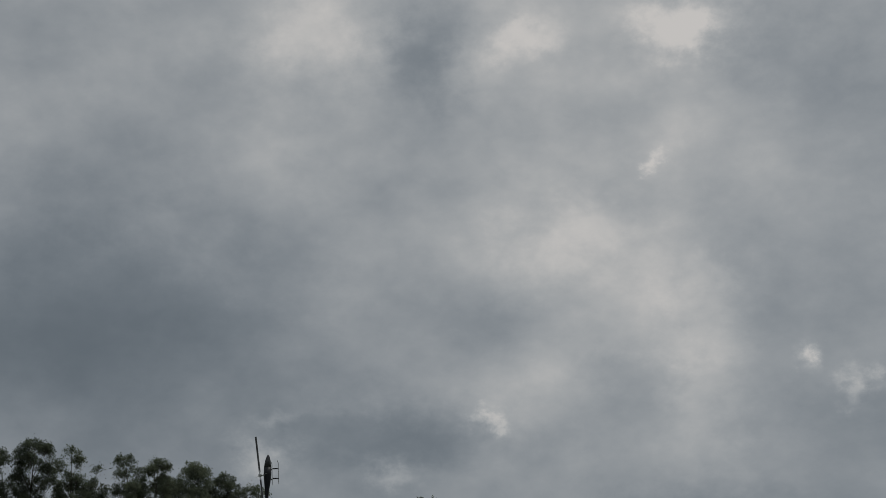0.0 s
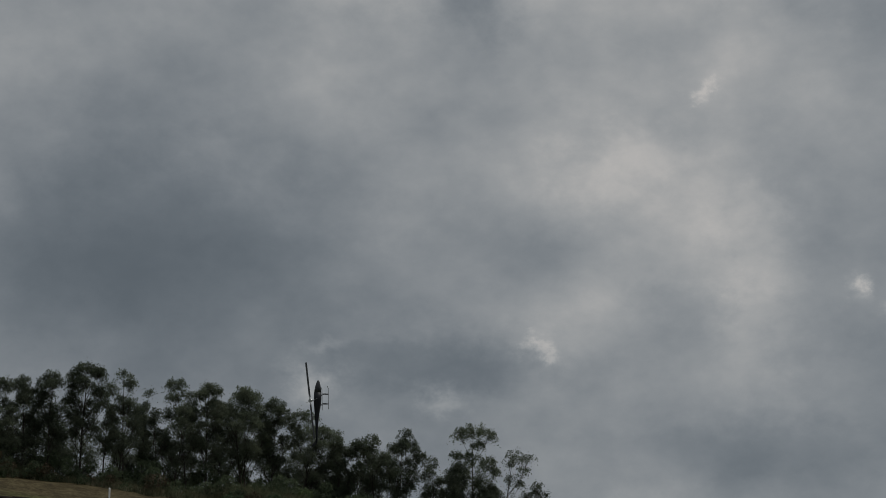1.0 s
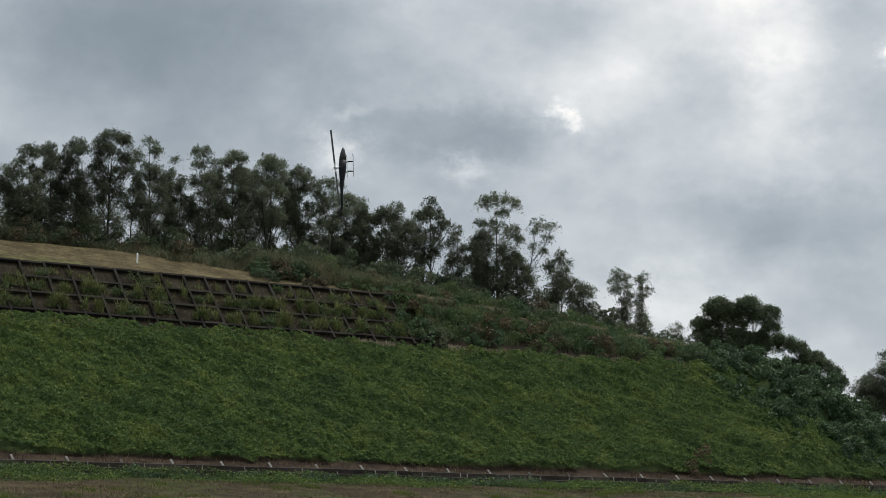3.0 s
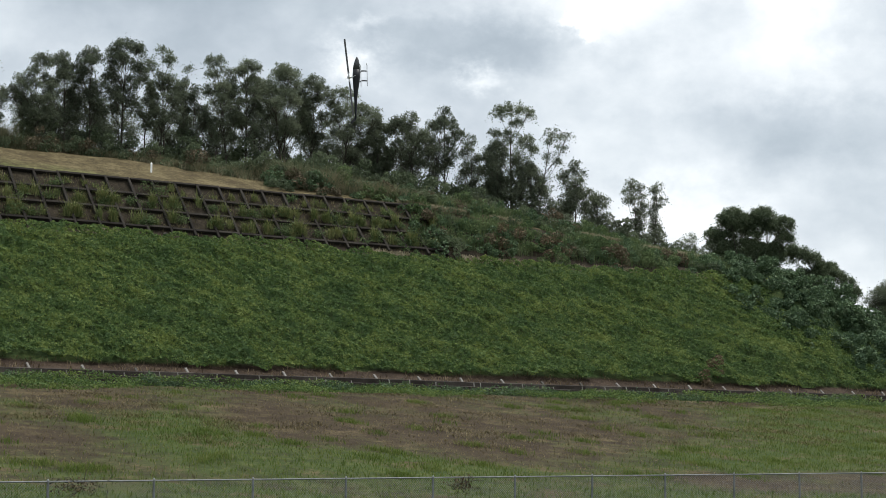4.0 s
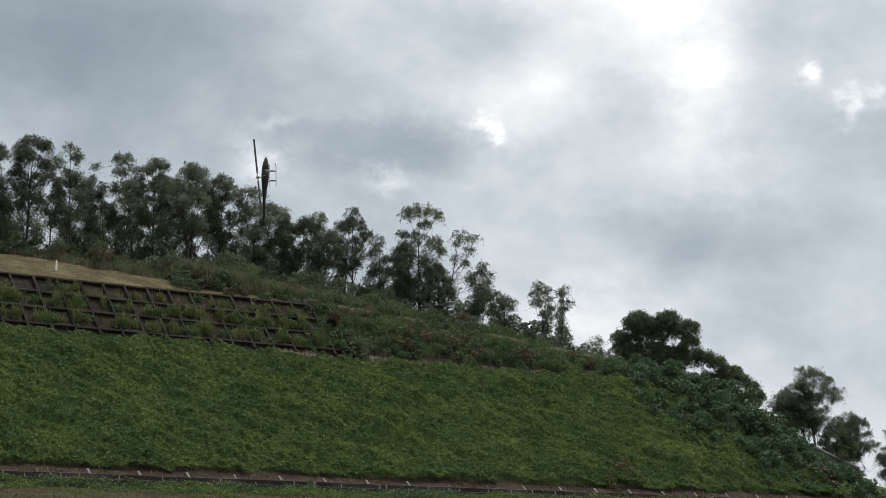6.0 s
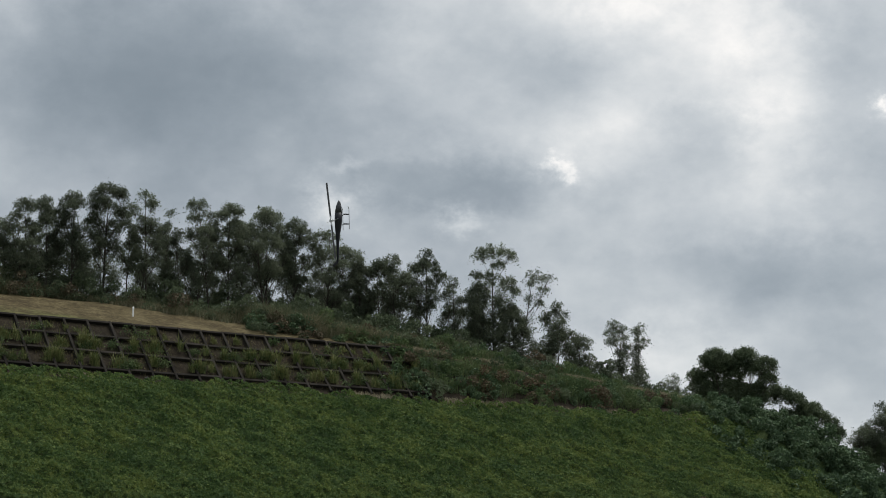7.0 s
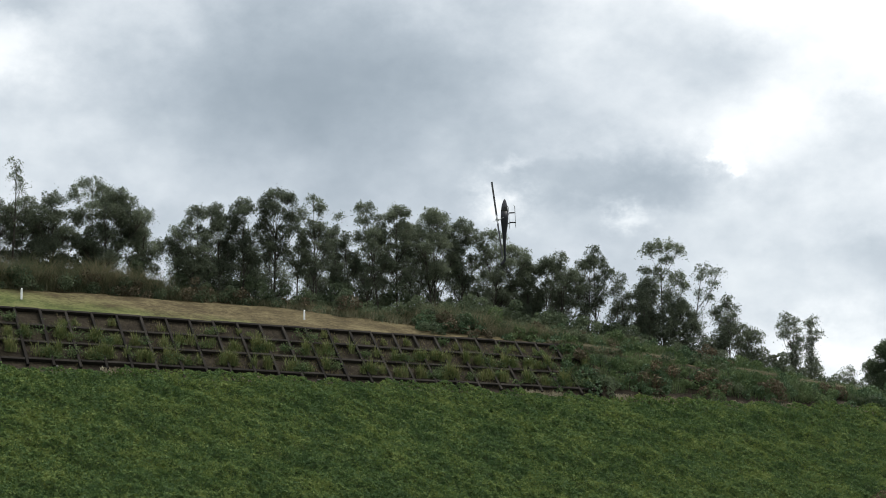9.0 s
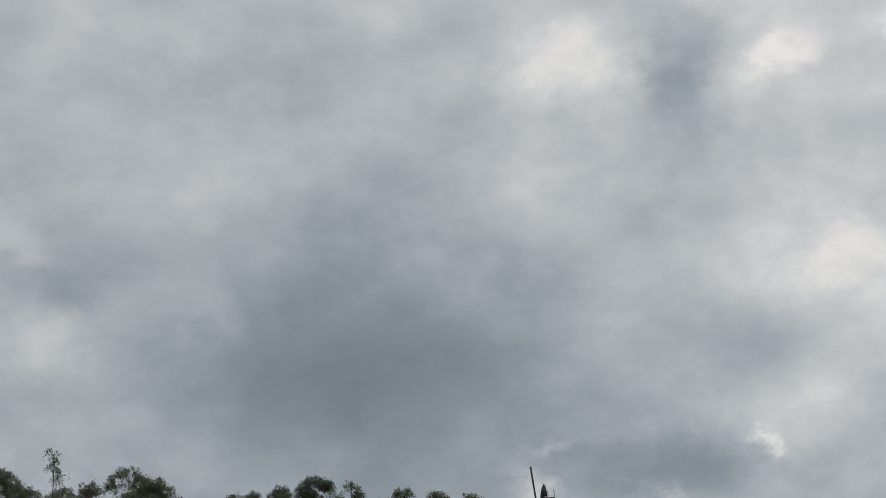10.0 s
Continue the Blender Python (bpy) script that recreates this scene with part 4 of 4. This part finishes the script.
# pale drain stubs at the foot of the lattice
for i, x in enumerate((36.4, 45.6, 50.1, 53.3, 56.2, 67.4, 69.1, 73.5)):
    stub = new("drain_stub")
    stub.location = (x, 121.4, 17.1)
    tagged(stub, "short pale pipe stub at the lattice foot", "pipe", "drain stubs")
    bm = cylinder(bmesh.new(), (0, 0.35, 0), (0, -0.12, -0.04), 0.075, sides=10)
    part("pipe", bm, PALE_CONCRETE, stub)
    part("collar", cylinder(bmesh.new(), (0, -0.02, -0.03), (0, -0.09, -0.037), 0.095, sides=10), PALE_CONCRETE, stub)


# ---------------------------------------------------------------- ditch with its markers
ditch = new("drainage_ditch")
ditch.location = (60, 104.9, 5.5)
tagged(ditch, "dark stained concrete drainage ditch along the slope's foot", "ditch", kind="structure")
section = ((-0.62, -0.20), (-0.62, 0.40), (-0.44, 0.42), (-0.40, 0.05), (0.40, 0.05), (0.44, 0.76), (0.60, 0.78), (0.64, 0.30))
SEG = 3.5
bm = bmesh.new()
ends = [[bm.verts.new((s * (SEG / 2 - 0.012), y, z - 0.02 * (i % 2))) for i, (y, z) in enumerate(section)] for s in (-1, 1)]
low = [[bm.verts.new((s * (SEG / 2 - 0.012), y, -0.3)) for y in (-0.62, 0.64)] for s in (-1, 1)]
loops = [[low[0][0], *ends[0], low[0][1]], [low[1][0], *ends[1], low[1][1]]]
for j in range(len(loops[0])):
    n = (j + 1) % len(loops[0])
    bm.faces.new((loops[0][j], loops[0][n], loops[1][n], loops[1][j]))
bm.faces.new(loops[0])
bm.faces.new(loops[1][::-1])
bmesh.ops.recalc_face_normals(bm, faces=bm.faces)
channel_mesh = bpy.data.meshes.new("channel")
bm.to_mesh(channel_mesh)
bm.free()
channel_mesh.materials.append(DITCH)
for i in range(-11, 22):
    seg = part("channel", channel_mesh, CONCRETE, ditch)
    seg.matrix_local = pose(SEG * i - 0.3 + 0.05, random.uniform(-0.02, 0.02), random.uniform(-0.02, 0.02))
# sloping concrete pegs above the ditch
for i in range(-4, 22):
    x = 40.16 + 3.53 * i
    peg = new("ditch_marker")
    peg.location = (x, 105.75, 6.05)
    tagged(peg, "pale concrete peg leaning on the ditch bank", "marker", "pegs along the ditch")
    tall = random.uniform(0.62, 0.8) if i not in (2, 11, 12) else 0.45
    m = pose(0, 0.12, 0.3, random.uniform(-50, -40), random.uniform(-14, -6), 0)
    part("peg", box(bmesh.new(), m @ Matrix.Diagonal((0.16, 0.10, tall * 0.85, 1)), 0.025), PALE_CONCRETE if i not in (2, 11, 12) else CONCRETE, peg)
    part("base", box(bmesh.new(), pose(0, 0.0, 0.0) @ Matrix.Diagonal((0.34, 0.26, 0.16, 1)), 0.02), CONCRETE, peg)
# leafy clumps that overhang the near lip
r0 = np.random.default_rng(95)
spots = []
for x in np.arange(26, 128, 1.3):
    if r0.uniform() < 0.75:
        n, wide, tall = int(r0.integers(250, 620)), r0.uniform(0.4, 1.0), r0.uniform(0.25, 0.62)
        d = r0.normal(size=(n, 3)) * (wide, 0.35, 0.28 * tall)
        cx, cy = x + r0.uniform(-0.7, 0.7), 103.3 + r0.uniform(-0.5, 0.4)
        d[:, 2] += tall * np.exp(-(d[:, 0] / wide) ** 2 * 0.6) * r0.uniform(0.3, 1.0, n)
        spots.append(np.stack([cx + d[:, 0], cy + d[:, 1], ground_z(cx + d[:, 0], cy + d[:, 1]) + np.maximum(d[:, 2], 0.05)], 1))
rng = r0
stuff("ditch_shrubbery", [leaves(np.concatenate(spots), 0.13, 1.5, 1.0, simple=True)], SHRUB, "dark green leafy weeds overhanging the ditch", "weeds")
# short stakes on the near lip
for i in range(46):
    x = 27 + i * 2.1 + random.uniform(-0.9, 0.9)
    stake = new("ditch_stake")
    stake.location = (x, 104.36, 5.86)
    tagged(stake, "short pale stake on the ditch lip", "stake", "stakes along the ditch")
    tall = random.uniform(0.22, 0.42)
    m = pose(0, 0, tall / 2, random.uniform(-20, -5), random.uniform(-8, 8), 0)
    part("stick", box(bmesh.new(), m @ Matrix.Diagonal((0.065, 0.05, tall * 0.85, 1)), 0.01), PALE_CONCRETE, stake)

# sparse dry grass on the soil strip above the ditch
x, y, rng = scatter(5200, 26, 126, 105.6, 108.2, 60)
ok = rough_noise(x, y, 1.4, 61) + rng.normal(0, 0.4, len(x)) > 0.2
x, y = x[ok], y[ok]
stuff("strip_grass", [blades(np.stack([x, y, ground_z(x, y)], 1), 0.22, 0.05, 1.3)], DEAD, "withered brown grass on the soil above the ditch", "grass")

# white boundary posts
for x, y, tall in ((58.8, 130.0, 0.75), (36.15, 130.0, 0.8), (75.8, 124.0, 0.45)):
    post = new("boundary_post")
    z = float(ground_z(x, y))
    post.location = (x, y, z - 0.05)
    tagged(post, "small square white boundary post in the grass", "post", "boundary posts")
    part("shaft", box(bmesh.new(), pose(0, 0, tall / 2) @ Matrix.Diagonal((tall * 0.17, tall * 0.17, tall, 1)), 0.02), WHITE_PAINT, post)
    bm = bmesh.new()
    bmesh.ops.create_cone(bm, cap_ends=True, segments=4, radius1=tall * 0.13, radius2=0.02, depth=0.09, matrix=pose(0, 0, tall + 0.04, 0, 0, 45))
    part("cap", bm, WHITE_PAINT, post)

# sloping concrete wall far down past the shrubs
side_wall = new("side_wall")
side_wall.location = (140.9, 124, 9.0)
tagged(side_wall, "sloping wall with a pale concrete coping past the shrubs", "wall", kind="structure")
part("coping", box(bmesh.new(), pose(0, 0, 2.45, 0, 16, 0) @ Matrix.Diagonal((7.2, 0.42, 0.26, 1)), 0.04), PALE_CONCRETE, side_wall)
part("wall_body", box(bmesh.new(), pose(0, 0.02, 0.6, 0, 16, 0) @ Matrix.Diagonal((7.1, 0.30, 3.4, 1)), 0.03), CONCRETE, side_wall)


# ---------------------------------------------------------------- wire fence
fence = new("wire_fence")
fence.location = (35, 44.4, -1.05)
tagged(fence, "galvanised chain-link fence across the foot of the field", "fence")


def rail_z(x):
    return 1.05 + 0.60 + 0.0065 * x


for i in range(-5, 17):
    x = 17.46 + 2.93 * i
    h = rail_z(x)
    bm = cylinder(bmesh.new(), (x - 35, 0, -0.3), (x - 35, 0, h + 0.03), 0.033, sides=10)
    post = part("fence_post", bm, GALVANISED, fence)
    part("post_cap", cylinder(bmesh.new(), (x - 35, 0, h + 0.03), (x - 35, 0, h + 0.07), 0.038, 0.012, 10), GALVANISED, post)
    if i < 16:
        bm = cylinder(bmesh.new(), (x - 35, 0, h), (x + 2.93 - 35, 0, rail_z(x + 2.93)), 0.021, sides=8)
        part("top_rail", bm, GALVANISED, fence)
pieces = []
for x in np.arange(3, 64, 0.075):
    for s in (-1, 1):
        h = rail_z(x)
        a, b = np.array([x - 35, 0.012 * s, 0.02]), np.array([x - 35 + s * h, 0.012 * s, h - 0.02])
        pieces.append(tube(np.stack([a, b]), (0.0022, 0.0022), 3))
mesh_ob = part("chain_link", mesh_from("chain_link", *joined(pieces), GALVANISED), GALVANISED, fence)
mesh_ob["kind"] = "stuff"
for x, wide in ((18.3, 0.9), (30.2, 0.75)):
    r0 = np.random.default_rng(int(x))
    tangle = new("dead_vine")
    tangle.location = (x, 44.4, 0.35)
    tagged(tangle, "dry brown vine tangled in the fence top", "vine", "dead vines on the fence")
    twigs = []
    for j in range(26):
        a = r0.normal(0, 1, 3) * (wide * 0.3, 0.05, 0.12) + (0, 0, 0.25)
        b = a + r0.normal(0, 1, 3) * (0.25, 0.06, 0.15)
        twigs.append(tube(np.stack([a, (a + b) / 2 + r0.normal(0, 0.05, 3), b]), (0.012, 0.009, 0.005), 4))
    part("twigs", mesh_from("twigs", *joined(twigs), BARK), BARK, tangle)
    rng = r0
    part("dry_leaves", mesh_from("dry_leaves", *leaves(r0.normal(0, 1, (150, 3)) * (wide * 0.33, 0.06, 0.10) + (0, 0, 0.25), 0.07, 1.6), DEAD), DEAD, tangle)


# ---------------------------------------------------------------- model helicopter in the air
def plain(name, colour, rough=0.4, metal=0.0):
    return surface(name, tuple(tuple(c * k for c in colour) for k in (0.85, 1.0, 1.15)), 5.0, rough, 0.05, 8, metal=metal)


HULL = plain("dark_hull_paint", (0.022, 0.023, 0.027), 0.4)
CARBON = plain("carbon_black", (0.022, 0.022, 0.024), 0.4)
ROTOR = plain("grey_rotor_blade", (0.11, 0.11, 0.115), 0.5)
CANOPY = plain("grey_canopy", (0.07, 0.07, 0.075), 0.3)
STEEL = plain("bright_steel", (0.5, 0.5, 0.5), 0.3, 0.9)

copter = new("model_helicopter")
tagged(copter, "dark model helicopter flying nose-up with its rotor at rest", "helicopter")
# body axes: x along the body to the nose, z towards the rotor
stations = ((0.60, 0.012, 0.012, -0.02), (0.55, 0.05, 0.055, -0.02), (0.45, 0.085, 0.10, -0.01), (0.30, 0.105, 0.135, 0.0), (0.12, 0.105, 0.145, 0.01), (-0.05, 0.085, 0.12, 0.02), (-0.22, 0.058, 0.085, 0.035), (-0.42, 0.044, 0.058, 0.045), (-0.65, 0.034, 0.042, 0.05), (-0.86, 0.026, 0.030, 0.055), (-0.89, 0.004, 0.004, 0.055))


def hull(rows, sides=20):
    bm = bmesh.new()
    rings = [[bm.verts.new((x, w * 0.75 * math.cos(a), z + h * 0.68 * math.sin(a))) for a in (2 * math.pi * i / sides for i in range(sides))] for x, w, h, z in rows]
    for a, b in zip(rings, rings[1:]):
        for i in range(sides):
            bm.faces.new((a[i], a[(i + 1) % sides], b[(i + 1) % sides], b[i]))
    bm.faces.new(rings[0])
    bm.faces.new(rings[-1][::-1])
    bmesh.ops.recalc_face_normals(bm, faces=bm.faces)
    for f in bm.faces:
        f.smooth = True
    return bm


part("fuselage", hull(stations[3:]), HULL, copter)
part("canopy", hull(stations[:4]), CANOPY, copter, "smooth grey nose canopy")
part("mast", cylinder(bmesh.new(), (0.10, 0, 0.12), (0.10, 0, 0.27), 0.012), STEEL, copter)
hub = part("rotor_hub", cylinder(bmesh.new(), (0.10, 0, 0.225), (0.10, 0, 0.255), 0.045, sides=14), STEEL, copter)
for turn in (8, 188):
    c, s = math.cos(radians(turn)), math.sin(radians(turn))
    m = pose(0.10, 0, 0.24, 0, 0, turn) @ pose(0.50, 0, 0, 4)
    part("rotor_blade", box(bmesh.new(), m @ Matrix.Diagonal((0.84, 0.055, 0.010, 1)), 0.004), ROTOR, hub)
    part("blade_grip", cylinder(bmesh.new(), (0.10 + 0.03 * c, 0.03 * s, 0.24), (0.10 + 0.11 * c, 0.11 * s, 0.24), 0.016), STEEL, hub)
fly = pose(0.10, 0, 0.20, 0, 0, 98)
part("flybar", cylinder(bmesh.new(), fly @ Vector((-0.2, 0, 0)), fly @ Vector((0.2, 0, 0)), 0.004, sides=6), STEEL, copter)
bm = bmesh.new()
fin = [(-0.80, 0.06), (-0.90, 0.06), (-0.98, 0.20), (-0.93, 0.20)]
for side in (1, -1):
    quad = [bm.verts.new((x, 0.006 * side, z)) for x, z in fin]
    bm.faces.new(quad if side > 0 else quad[::-1])
vs = list(bm.verts)
for i in range(4):
    bm.faces.new((vs[i], vs[(i + 1) % 4], vs[4 + (i + 1) % 4], vs[4 + i]))
part("tail_fin", bm, CARBON, copter)
part("tail_shaft", cylinder(bmesh.new(), (-0.86, 0, 0.06), (-0.86, 0.06, 0.06), 0.008, sides=8), STEEL, copter)
part("tail_rotor", box(bmesh.new(), pose(-0.86, 0.062, 0.06, 0, 30, 0) @ Matrix.Diagonal((0.26, 0.006, 0.026, 1)), 0.002), CARBON, copter)
for side in (1, -1):
    bm = cylinder(bmesh.new(), (-0.08, 0.11 * side, -0.235), (0.40, 0.11 * side, -0.235), 0.0085, sides=8)
    cylinder(bm, (0.40, 0.11 * side, -0.235), (0.46, 0.11 * side, -0.205), 0.0085, 0.006, 8)
    part("skid", bm, STEEL, copter)
    for x in (0.04, 0.27):
        bm = cylinder(bmesh.new(), (x, 0.045 * side, -0.11), (x, 0.09 * side, -0.17), 0.016, sides=8)
        cylinder(bm, (x, 0.09 * side, -0.17), (x, 0.11 * side, -0.235), 0.015, 0.012, 8)
        part("skid_strut", bm, CARBON, copter)
# nose to the sky, belly to one side
nose = Vector((-0.07, -0.05, 1.0)).normalized()
belly = Vector((0.98, 0.19, 0.0))
belly = (belly - nose * belly.dot(nose)).normalized()
up = -belly
wing = up.cross(nose)
turned = Matrix((nose, wing, up)).transposed().to_4x4()
copter.matrix_world = Matrix.Translation((21.43, 36.0, 10.13)) @ turned
